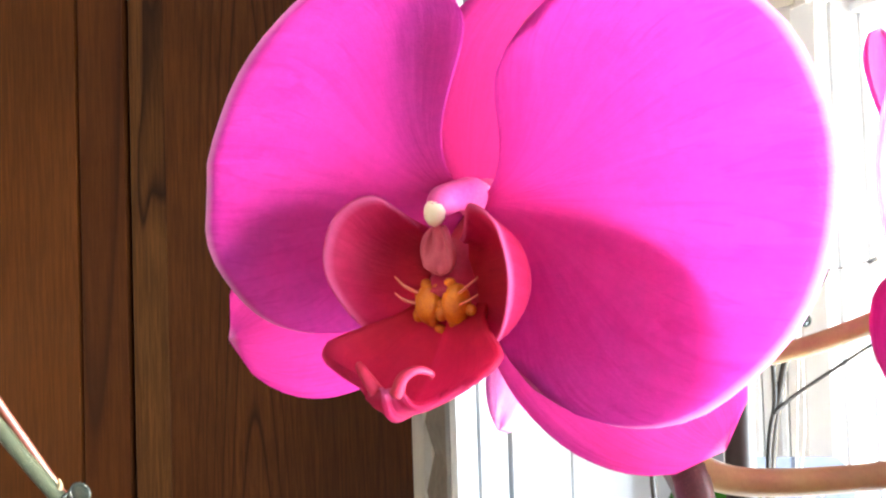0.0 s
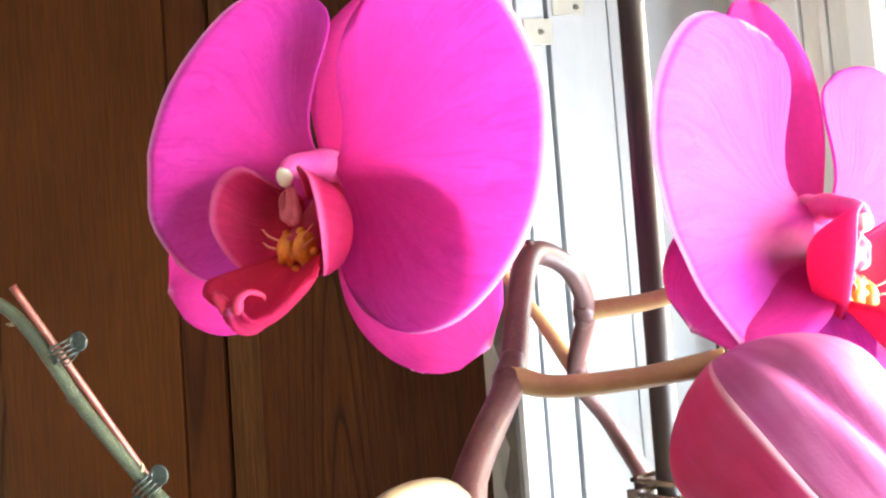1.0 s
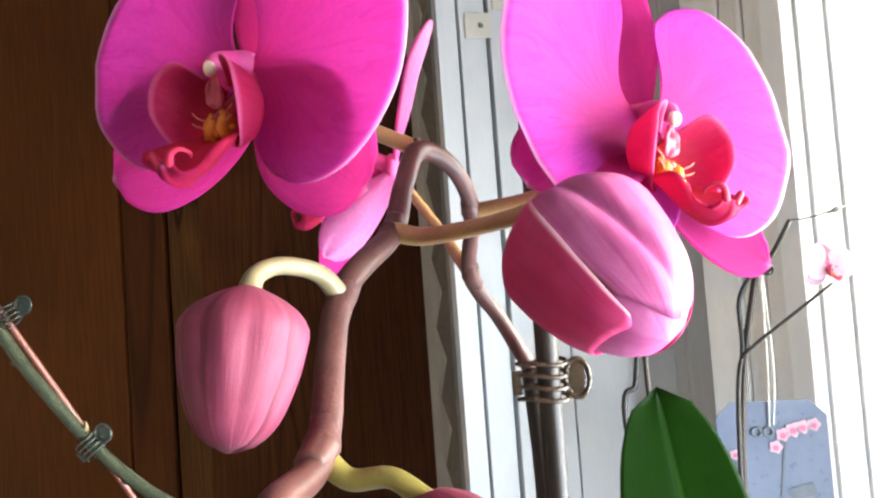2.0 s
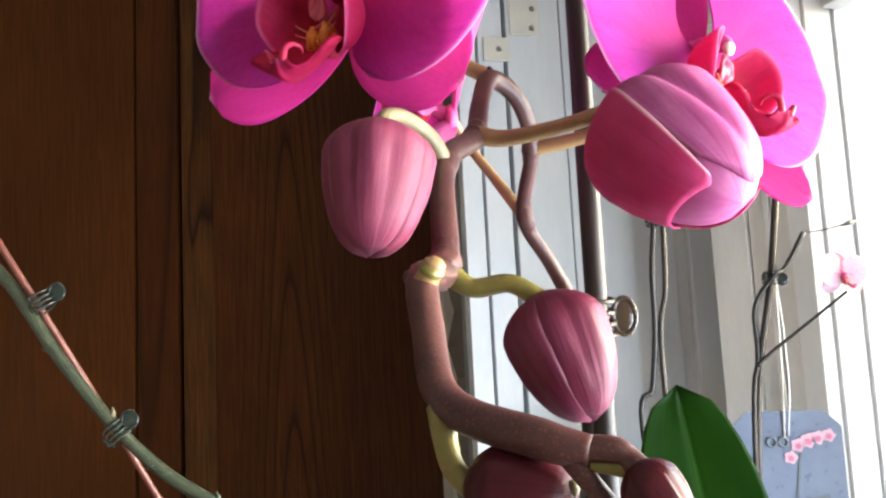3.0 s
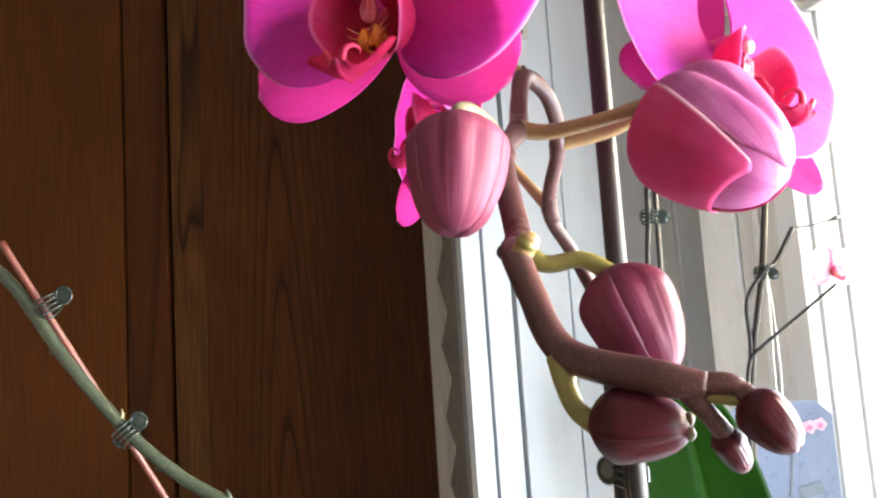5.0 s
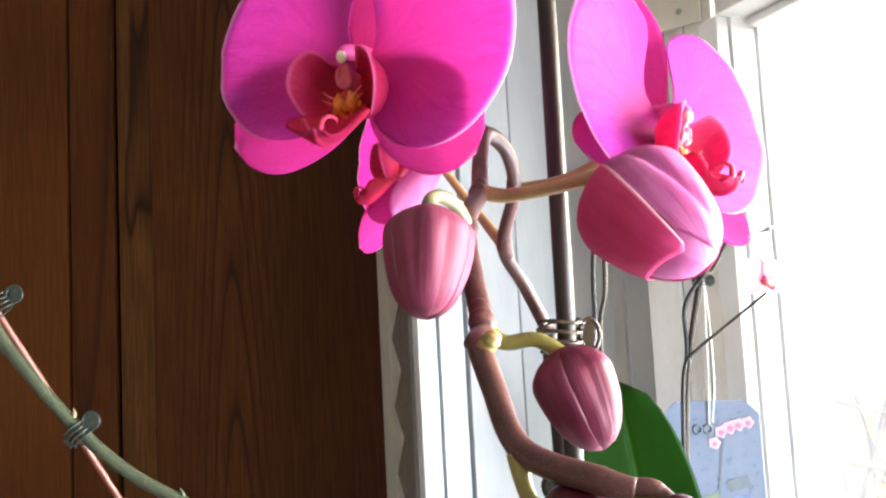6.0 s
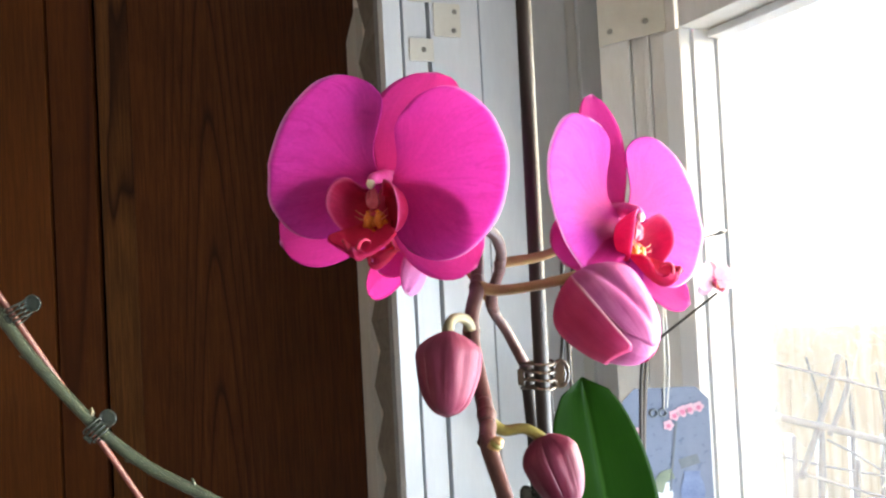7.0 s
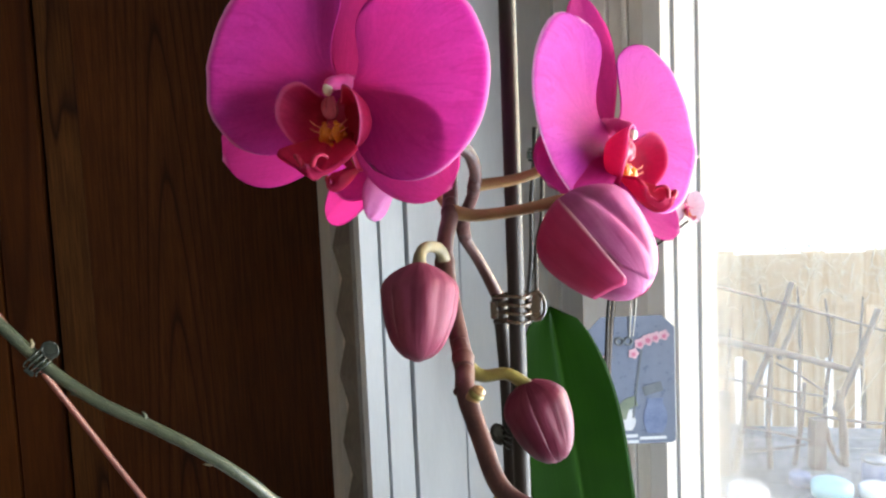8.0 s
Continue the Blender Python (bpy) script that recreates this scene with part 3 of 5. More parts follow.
setting("wall_corner_side", slab((0.44, 0.80), (0.50, 1.20), 0.1, Z0, ZTOP, 0.0), PLASTER, "plain outer wall at the window corner", "wall")
# low broad sill on which the plants stand
bm = bmesh.new()
outline = [(-0.6, 1.19), (-0.06, 1.19), (0.40, 0.72), (0.62, 0.15), (0.2, 0.0), (-0.6, 0.3)]
top = [bm.verts.new((x, y, SILL)) for x, y in outline]
low = [bm.verts.new((x, y, SILL - 0.04)) for x, y in outline]
bm.faces.new(top[::-1])
bm.faces.new(low)
for i in range(6):
    bm.faces.new((top[i], top[(i + 1) % 6], low[(i + 1) % 6], low[i]))
bmesh.ops.recalc_face_normals(bm, faces=bm.faces)
setting("window_sill", bm, PAINT, "broad white painted window sill", "sill")


# ---- orchids ----
def fan(R, low, high, drop_low=0.2, drop_high=0.2, cup=0.004, curl=0.006, ruffle=0.001, seed=0, notch=0.0, claw=0.35, nip=0.3, fine=44):
    """A broad petal as a fan round its narrow claw: base at the origin, axis along +y, front +z; low and high: how far it spreads to either side."""
    def point(u, v):
        w = math.sin((u - 0.5) * math.pi)
        phi, drop = (high, drop_high) if w > 0 else (low, drop_low)
        a = w * phi * (claw + (1 - claw) * math.sin(math.pi * 0.72 * v) / math.sin(math.pi * 0.72))
        r = R * (1 - drop * w * w) * (1 - nip * abs(w) ** 6) * v
        r *= 1 + v * (0.012 * noise.noise(Vector((w * 5, seed, 0))) - notch * math.exp(-((w - 0.05) / 0.06) ** 2))
        k = r / R
        z = cup * k ** 1.5 + curl * (math.sin(a) ** 2) * k * k
        z += ruffle * k * k * noise.noise(Vector((w * 4, k * 2.5, seed * 3.1)))
        z += 0.0006 * k * (1 - k) * math.exp(-(w / 0.1) ** 2)
        return (r * math.sin(a), r * math.cos(a), z)
    return sheet(point, fine, 16, 0.0007)


def blade(L, W, tip=1.0, cup=0.003, bend=0.0, ruffle=0.0008, seed=0, fat=0.45):
    """A longish petal or sepal: base at the origin, axis along +y, front +z."""
    def point(u, v):
        s = 2 * u - 1
        if v < 0.58:
            width = 0.3 + 0.7 * math.sin(math.pi / 2 * v / 0.58) ** 0.9
        else:
            width = max(0.0, 1 - ((v - 0.58) / 0.42) ** 2.3) ** (0.55 * tip)
        width *= W * 0.5
        y = L * v
        z = cup * s * s * math.sin(math.pi * v) + bend * v * v + ruffle * noise.noise(Vector((s * 1.5, v * 3, seed * 2.7)))
        return (width * s, y, z)
    return sheet(point, 14, 22, 0.0008)


def turn_to(axis, normal):
    """A turn that lays local +y along axis and +z along normal."""
    y = Vector(axis).normalized()
    z = Vector(normal)
    z = (z - y * z.dot(y)).normalized()
    return Matrix((y.cross(z), y, z)).transposed().to_4x4()


def petal_at(degrees, place=(0, 0, 0), tilt=0.0):
    """A petal's pose in the flower: its axis turned to that angle from the flower's right, tilted forwards."""
    return Matrix.Translation(place) @ pose(0, 0, 0, 0, 0, degrees - 90) @ pose(0, 0, 0, tilt, 0, 0)


def sub(name, bm, material, parent, m=Matrix(), label="", under=None):
    ob = part(name, bm, material, parent, label)
    if under:
        ob.data.materials.append(under)
    ob.matrix_basis = m
    return ob


WIDE = ((0.050, 55, 68, 0.3, 0.1, 0.004, 0.004, 172, 5), (0.050, 66, 60, 0.2, 0.2, 0.004, 0.004, 8, 5))
SLIM = ((0.048, 0.033, 88, -8, -0.004), (0.048, 0.031, 208, 2, 0.002), (0.048, 0.031, -32, 2, 0.002))


def side_lobe(side, seed, flare=1.0, cup=0.0036):
    """One ear of the lip: it rises beside the column and opens outwards like a cupped hand; flare: how wide its rim stands open."""
    rim = spline([(0.0040, -0.0182, 0.0088), (0.0094, -0.0170, 0.0128), (0.0136, -0.0096, 0.0160), (0.0122, -0.0022, 0.0162), (0.0072, 0.0008, 0.0146), (0.0032, -0.0030, 0.0100)], 8)
    low, high = Vector((0.0024, -0.0156, 0.0066)), Vector((0.0022, -0.0046, 0.0050))

    def point(u, v):
        f = u * (len(rim) - 1)
        k = min(int(f), len(rim) - 2)
        edge = rim[k].lerp(rim[k + 1], f - k)
        near = 1 + (flare - 1) * (u if flare < 1 else 1)
        edge = Vector((0.003 + (edge.x - 0.003) * near, edge.y - max(0.0, 1 - near) * 0.006, edge.z + max(0.0, 1 - near) * 0.002))
        root = low.lerp(high, u)
        p = root.lerp(edge, v)
        belly = math.sin(math.pi * v) * math.sin(math.pi * u) ** 0.8
        p += Vector((0.8, -0.1, -0.55)) * cup * belly
        p += Vector((1, 0, -0.4)) * 0.0005 * v * noise.noise(Vector((u * 4, v * 3, seed)))
        p += Vector((0.5, 0.1, -0.6)) * 0.0010 * v ** 6
        return (side * p.x, p.y, p.z)
    return sheet(point, 30, 18, 0.0009)


def mid_lobe(seed):
    """The forward tongue of the lip: a broad keeled boat with raised sides, its narrow tip rolled up and back."""
    line = spline([(0, -0.0138, 0.0066), (0, -0.0182, 0.0104), (0, -0.0226, 0.0142), (0, -0.0256, 0.0182), (0, -0.0252, 0.0216), (0, -0.0226, 0.0228)], 8)

    def point(u, v):
        w = 2 * u - 1
        f = v * (len(line) - 1)
        k = min(int(f), len(line) - 2)
        p = line[k].lerp(line[k + 1], f - k)
        d = (line[k + 1] - line[k]).normalized()
        n = Vector((0, d.z, -d.y))
        half = 0.0050 + 0.0074 * math.exp(-((v - 0.42) / 0.25) ** 2) - 0.0030 * v ** 3
        rise = 0.0058 * w * w * math.exp(-((v - 0.45) / 0.3) ** 2) - 0.0008 * math.exp(-(w / 0.1) ** 2)
        rise += 0.0008 * abs(w) * noise.noise(Vector((w * 2.2, v * 3.0, seed * 1.7)))
        return Vector((half * w, 0, 0)) + p + n * rise
    return sheet(point, 26, 30, 0.0010)


def flower(plant, place, right, up, label, petals=WIDE, sepals=SLIM, core=(0, 0, 0), seed=1, material=PETAL, sep_material=SEPAL, lip_size=1.0, lip_turn=0.0, lip_material=LIP, shut=0):
    """A moth orchid bloom with two broad petals, three sepals, a lobed lip and a column.
    shut: the side on which the lip's ear closes in. petals: radius, spread to either side, droop to either side, cup, curl, angle, tilt; sepals: length, width, angle, tilt, bend."""
    x, y = Vector(right).normalized(), Vector(up)
    y = (y - x * y.dot(x)).normalized()
    m = Matrix.Translation(place) @ Matrix((x, y, x.cross(y))).transposed().to_4x4()
    bloom = part("flower", ball((0, 0.0005, -0.0010), 0.0046, (1, 1.05, 0.6), 20), COLUMN, plant, label)
    bloom.matrix_basis = Matrix.Translation(-plant.location) @ m
    for i, (R, low, high, d0, d1, cup, curl, deg, tilt) in enumerate(petals):
        sub("petal", fan(R, radians(low), radians(high), d0, d1, cup, curl, seed=seed + i, notch=0.015 if i == 0 else 0.0), material, bloom, petal_at(deg, (0, 0.001, 0.0012 * (i + 1)), tilt), under=UNDER if material is PETAL else None)
    for i, (L, W, deg, tilt, bend, *twist) in enumerate(sepals):
        sub("lateral_sepal" if i else "dorsal_sepal", blade(L, W, cup=0.004, bend=bend, seed=seed + 5 + i), sep_material, bloom, petal_at(deg, (0, -0.002 if i else 0.001, -0.002), tilt) @ pose(0, 0, 0, 0, twist[0] if twist else 0, 0), under=UNDER if material is PETAL else None)
    # lip: two raised ears, a forward tongue with two curled tendrils, an orange callus
    mouth = Matrix.Translation(core) @ pose(0, 0, 0, 0, lip_turn, 0) @ Matrix.Scale(lip_size, 4)
    sub("lip", tube([(0, -0.002, -0.002), (0, -0.0085, 0.003), (0, -0.0142, 0.0072)], [0.003, 0.0036, 0.0044], 12), LIP_RED if lip_material is LIP else lip_material, bloom, mouth, "crimson lip")
    for side in (-1, 1):
        sub("side_lobe", side_lobe(side, seed, 0.62, 0.0054) if side == shut else side_lobe(side, seed, 1.06), lip_material, bloom, mouth)
    sub("mid_lobe", mid_lobe(seed), lip_material, bloom, mouth)
    for side in (-1, 1):
        path = [(side * 0.0014, -0.0232, 0.0226), (side * 0.0026, -0.0212, 0.0232), (side * 0.0040, -0.0203, 0.0224), (side * 0.0049, -0.0208, 0.0208), (side * 0.0044, -0.0216, 0.0199)]
        sub("tendril", tube(path, [0.0009, 0.0007, 0.0005, 0.0004, 0.0002], 8, 6), LIP_RED if lip_material is LIP else lip_material, bloom, mouth)
    rnd = random.Random(seed + 3)
    bm = bmesh.new()
    for side in (-1, 1):
        ball((side * 0.0020, -0.0134, 0.0090), 0.0025, (0.8, 1.15, 0.9), 14, bm)
    for k in range(16):
        a, q = k * 2.4, 0.0008 * math.sqrt(k)
        ball((q * 1.5 * math.cos(a), -0.0134 + q * 1.1 * math.sin(a), 0.0098 - 0.25 * q + rnd.uniform(-0.0003, 0.0003)), rnd.uniform(0.0006, 0.0010), (1, rnd.uniform(0.8, 1.3), 0.9), 10, bm)
    sub("callus", bm, CALLUS, bloom, mouth, "orange callus")
    sub("lip_tab", blade(0.0066, 0.0048, cup=0.001, seed=seed), TAB, bloom, mouth @ Matrix.Translation((0, -0.0030, 0.0102)) @ turn_to((0, -0.96, -0.1), (0, -0.1, 0.96)))
    for side in (-1, 1):
        for k in (0, 1):
            sub("whisker", tube([(side * 0.002, -0.0136 + 0.0012 * k, 0.0096), (side * 0.0044, -0.0130 + 0.0018 * k, 0.0112), (side * 0.0062, -0.0120 + 0.0022 * k, 0.0112)], [0.00022, 0.00020, 0.00012], 6, 4), WHISKER, bloom, mouth)
    tip = mouth @ Vector((0, -0.0012, 0.0118))
    back = Vector((0, 0.0004, -0.002))
    mid = back.lerp(tip, 0.55) + Vector((0, 0.0020, 0)) * lip_size
    sub("column", tube([back, back.lerp(mid, 0.6) + Vector((0, 0.0008, 0)), mid, mid.lerp(tip, 0.65) + Vector((0, 0.0006, 0)), tip], [0.0030 * lip_size, 0.0027 * lip_size, 0.0021 * lip_size, 0.0021 * lip_size, 0.0011 * lip_size], 16), COLUMN, bloom)
    sub("anther_cap", ball((0, -0.0014, 0.0114), 0.0016, (0.95, 1.2, 0.8), 12), ANTHER, bloom, mouth, "cream anther cap")
    return bloom


def bud(plant, base, tip, radius, material, label, spin=0.0, seed=0, taper=0.35, ridge=0.02, blunt=5.0, lift=0.07, dome=0.6, fold=0.0):
    """A closed bud: a core wrapped in three overlapping sepals with raised seams."""
    base, tip = Vector(base), Vector(tip)
    axis = tip - base
    L = axis.length
    z = axis.normalized()
    x = Vector((1, 0, 0)) - z * z.x
    x.normalize()
    m = Matrix.Translation(base) @ Matrix((x, z.cross(x), z)).transposed().to_4x4() @ pose(0, 0, 0, 0, 0, spin)

    def profile(v):
        swell = math.sin(min(1.0, 0.03 + v / (0.46 - 0.4 * taper)) * math.pi / 2) ** dome
        return radius * swell * (1 - taper * v ** 1.7) * max(0.0, 1 - v ** blunt) ** 0.5

    core = part("bud", bmesh.new(), material, plant, label)
    bm = bmesh.new()
    rings = []
    for j in range(15):
        v = 0.02 + 0.975 * j / 14
        deep = 0.9
        rings.append([bm.verts.new((deep * profile(v) * math.cos(a), deep * profile(v) * math.sin(a), L * v)) for a in [2 * math.pi * k / 24 for k in range(24)]])
    for a, b in zip(rings, rings[1:]):
        for k in range(24):
            bm.faces.new((a[k], a[(k + 1) % 24], b[(k + 1) % 24], b[k]))
    bm.faces.new(rings[0][::-1])
    bm.faces.new(rings[-1])
    bm.to_mesh(core.data)
    bm.free()
    core.data.shade_smooth()
    core.matrix_basis = Matrix.Translation(-plant.location) @ m
    for k in range(3):
        mid = k * 2 * math.pi / 3

        def point(u, v, mid=mid, k=k):
            s = 2 * u - 1
            a = mid + s * radians(63)
            edge = abs(s) ** 6
            keel = 0.045 * math.exp(-(s / 0.16) ** 2) + ridge * math.cos(s * 8 + k) - fold * (math.exp(-((s - 0.4) / 0.07) ** 2) + 0.7 * math.exp(-((s + 0.3) / 0.09) ** 2))
            r = profile(0.01 + 0.989 * v) * (1.0 + 0.02 * k + keel * math.sin(math.pi * v) - 0.05 * edge + lift * (abs(s) > 0.9) * math.sin(math.pi * v))
            r *= 1 + 0.035 * noise.noise(Vector((s * 2, v * 3, seed + k * 5))) + 0.012 * noise.noise(Vector((s * 7, v * 6, seed + k * 5)))
            return (r * math.cos(a), r * math.sin(a), L * (0.005 + 0.99 * v) + 0.02 * L * v * (1 - s * s))
        part("sepal", sheet(point, 26, 22, 0.0009), material, core)
    return core


def opening_bud(plant, base, tip, radius, label):
    """A fat bud about to open: folded petals inside, and three outer sepals that part at their seams."""
    base, tip = Vector(base), Vector(tip)
    axis = tip - base
    L = axis.length
    z = axis.normalized()
    x = (Vector((1, 0, 0)) - z * z.x).normalized()
    m = Matrix.Translation(base) @ Matrix((x, z.cross(x), z)).transposed().to_4x4()

    def profile(v):
        swell = math.sin(min(1.0, 0.03 + v / 0.36) * math.pi / 2) ** 0.62
        return radius * swell * (1 - 0.24 * max(0.0, v) ** 1.8) * max(0.0, 1 - max(0.0, v) ** 4.2) ** 0.5

    def around(a, v, r):
        return (r * math.cos(a), r * math.sin(a), L * v)

    def inner(u, v):
        a = 2 * math.pi * u
        v = 0.02 + 0.98 * v
        fold = 0.05 * abs(math.sin(1.5 * a + 2.4 * v)) ** 0.5
        return around(a, v, profile(v) * (0.90 + fold * v))
    core = part("bud", sheet(inner, 48, 22, 0.0006), BUD_TOP, plant, label)
    core.matrix_basis = Matrix.Translation(-plant.location) @ m

    # centre of each sepal round the axis, half width, where it ends, how proud it stands, crease
    for k, (mid, wide, end, proud, crease, material) in enumerate(((187, 66, 0.940, 1.035, 0.0, BUD_BIG), (58, 66, 0.972, 1.0, 0.12, BUD_TOP), (306, 64, 0.985, 1.02, 0.0, BUD_BIG))):
        def point(u, v, mid=mid, wide=wide, end=end, proud=proud, crease=crease, k=k):
            s = 2 * u - 1
            top = end * (1 - 0.16 * abs(s) ** 3.2) if k else end - 0.10 * (s + 1) - 0.05 * (max(0.0, -s - 0.75) / 0.25) ** 2
            vv = 0.006 + (top - 0.006) * v
            a = radians(mid + s * wide * (1 - 0.07 * v ** 4))
            lift = 0.02 * abs(s) ** 8 * math.sin(math.pi * min(1.0, v * 1.1)) + 0.03 * v ** 8
            keel = 0.02 * math.exp(-(s / 0.2) ** 2) * math.sin(math.pi * v)
            if crease:
                c = 0.78 - 0.62 * max(0.0, v - 0.25) ** 1.1
                keel = -crease * math.exp(-((s - c + 0.25) / 0.11) ** 2) * math.sin(math.pi * min(1, 0.12 + v)) ** 0.6 + 0.05 * math.exp(-((s - c + 0.02) / 0.16) ** 2) * v - 0.03 * math.exp(-((s + 0.25) / 0.1) ** 2) * v
            r = profile(vv) * (proud + lift + keel)
            r *= 1 + 0.018 * noise.noise(Vector((s * 2, v * 3, 1 + k * 5))) + 0.008 * noise.noise(Vector((s * 7, v * 5, 3 + k * 5)))
            return around(a, vv, r)
        part("sepal", sheet(point, 40, 26, 0.0010), material, core)
    return core


def stalk(plant, name, points, radius, material, label="", wobble=0.03, sides=14):
    return keep(part(name, tube(points, radius, sides, 8, wobble), material, None, label), plant)


def clip(plant, place, along, out, material, size=1.0):
    """A spring clip: two jaws round stake and stem, a coil and two round finger tabs."""
    m = Matrix.Translation(place) @ turn_to(along, out) @ Matrix.Scale(size, 4)
    bm = bmesh.new()
    for dy in (-0.0066, -0.0022, 0.0022, 0.0066):
        path = [(-0.0075 * math.cos(a) * 1.25 + 0.0, dy + 0.0008 * math.sin(2 * a), 0.0068 * math.sin(a)) for a in [2 * math.pi * k / 12 for k in range(12)]]
        tube(path, 0.0009, 8, 4, bm=bm)
    ob = part("clip", bm, material, None, "clear plastic plant clip" if material is CLIP else "dark plastic plant clip")
    ob.matrix_basis = m
    keep(ob, plant)
    ob.matrix_basis = m
    disc = bmesh.new()
    wide = 0.0045 if material is CLIP else 0.0064
    mid = 0.0085 + wide
    tube([(mid + wide * math.cos(a), 0.0072 * math.sin(a), 0.0) for a in [2 * math.pi * k / 16 for k in range(17)]], 0.0011, 8, 2, bm=disc)
    bmesh.ops.create_uvsphere(disc, u_segments=16, v_segments=8, radius=1, matrix=Matrix.Translation((mid, 0, 0)) @ Matrix.Diagonal((wide * 0.94, 0.0069, 0.0008, 1)))
    tab = part("finger_tab", disc, material, ob)
    if material is CLIP_DARK:
        teeth = bmesh.new()
        for k in range(18):
            a = 2 * math.pi * k / 18
            ball((mid + (wide + 0.0011) * math.cos(a), 0.0083 * math.sin(a), 0.0), 0.0006, (1, 1, 1.4), 6, teeth)
        part("grip", teeth, material, ob)
    part("jaw", box((0.004, 0.009, 0.002), Matrix.Translation((-0.0098, 0, 0.003)), 0.0006), material, ob)
    return ob


def pot(plant, radius, height, material=POT_MAT):
    x, y, z = plant.location
    bm = bmesh.new()
    prof = [(0.72, 0), (0.74, 0.02), (1.0, 0.93), (1.03, 0.95), (1.03, 1.0), (0.95, 1.0), (0.93, 0.9)]
    rings = [[bm.verts.new((radius * r * math.cos(a), radius * r * math.sin(a), height * h)) for a in [2 * math.pi * k / 36 for k in range(36)]] for r, h in prof]
    for a, b in zip(rings, rings[1:]):
        for k in range(36):
            bm.faces.new((a[k], a[(k + 1) % 36], b[(k + 1) % 36], b[k]))
    bm.faces.new(rings[0][::-1])
    part("pot", bm, material, plant, "plain white pot")
    bm = bmesh.new()
    bmesh.ops.create_circle(bm, cap_ends=True, segments=36, radius=radius * 0.935, matrix=Matrix.Translation((0, 0, height * 0.9)))
    part("bark", bm, SOIL, plant, "dark bark chips")


def leaf(plant, base, tip, width, normal, bend, label="glossy dark green strap leaf"):
    base, tip = Vector(base), Vector(tip)
    axis = tip - base
    L = axis.length

    def point(u, v):
        s = 2 * u - 1
        w = width * 0.5 * min(1.0, 0.55 + 1.1 * v) * max(0.0, 1 - max(0.0, (v - 0.74) / 0.26) ** 2) ** 0.5
        x = w * s
        z = 2.2 * x * x + bend * math.sin(math.pi * v) - 0.0012 * math.exp(-(s / 0.06) ** 2) + 0.003 * noise.noise(Vector((s, v * 5, width)))
        return (x, L * v, z)
    ob = part("leaf", sheet(point, 24, 34, 0.0018), LEAF, plant, label)
    ob.matrix_basis = Matrix.Translation(base - plant.location) @ turn_to(axis, normal)
    return ob


# the blooming orchid
orchid = thing("orchid", (0.068, 0.205, SILL), "potted moth orchid with magenta flowers and dusky pink buds", "orchid")
pot(orchid, 0.062, 0.13)
STAKE_X, STAKE_Y = 0.0712, 0.1935
stalk(orchid, "stake", [(STAKE_X, STAKE_Y, SILL + 0.1), (STAKE_X - 0.0005, STAKE_Y, 0.95), (STAKE_X, STAKE_Y, 1.2), (STAKE_X + 0.001, STAKE_Y, 1.44)], 0.0038, STAKE, "dark brown glossy support stake", 0.02)
stem_line = [(0.068, 0.205, SILL + 0.1), (0.0672, 0.2025, 0.95), (0.0672, 0.2040, 1.08), (0.0652, 0.2080, 1.1265), (0.0560, 0.2010, 1.1450), (0.0478, 0.1900, 1.1605), (0.0518, 0.1690, 1.1792), (0.0485, 0.1520, 1.1905), (0.0410, 0.1400, 1.1940),
             (0.0385, 0.1270, 1.1830), (0.0370, 0.1150, 1.1706), (0.0324, 0.0844, 1.1575), (0.0345, 0.0600, 1.1345), (0.0333, 0.0420, 1.1312), (0.0352, 0.0310, 1.1238), (0.0386, 0.0200, 1.1156), (0.0490, 0.0130, 1.1122), (0.0538, 0.0112, 1.1112)]
stalk(orchid, "flower_stem", stem_line[:4], 0.0035, STAKE, "dark old stem beside the stake", 0.05)
stalk(orchid, "flower_stem", stem_line[3:], [0.0030, 0.0026, 0.0026, 0.0025, 0.0025, 0.0028, 0.0026, 0.0028, 0.0026, 0.0026, 0.0024, 0.0022, 0.0021, 0.0022, 0.0016], STEM, "purple brown arching flower stem", 0.05)

flower(orchid, (0.0067, 0.1166, 1.2116), (0.922, -0.387, -0.026), (0.031, 0.009, 0.999), "magenta orchid bloom with crimson lip",
       ((0.0506, 49.3, 68.8, 0.48, -0.26, 0.0013, -0.0158, 180.0, 6.5), (0.0498, 62.7, 66.7, 0.22, 0.23, -0.0018, 0.0128, 1.6, 10.0)),
       ((0.0509, 0.0352, 78.0, -17.2, -0.0058), (0.048, 0.0332, 203.1, -8.3, 0.0154), (0.0477, 0.0304, -39.9, 8.3, 0.0019)), (-0.0014, 0.0004, 0.0002), seed=1, lip_turn=-3, lip_size=1.1, shut=1)
flower(orchid, (0.1003, 0.1461, 1.1974), (0.924, 0.352, -0.149), (0.068, 0.23, 0.971), "sunlit magenta orchid bloom with crimson lip",
       ((0.0436, 59.6, 81.1, -0.067, -0.272, 0.0193, -0.0015, 209.0, -2.5), (0.0534, 66.1, 60.9, -0.025, 0.345, 0.0050, -0.0085, 0.8, -17.7)),
       ((0.0573, 0.0212, 95.0, -17.4, 0.0101, 0.8), (0.0509, 0.0292, 216.1, 18.4, 0.0035, 22.6), (0.0496, 0.0290, -42.7, -39.8, 0.0278, -19.9)), (-0.0024, -0.0021, -0.0019), seed=21, lip_turn=22, lip_size=1.18, shut=-1)
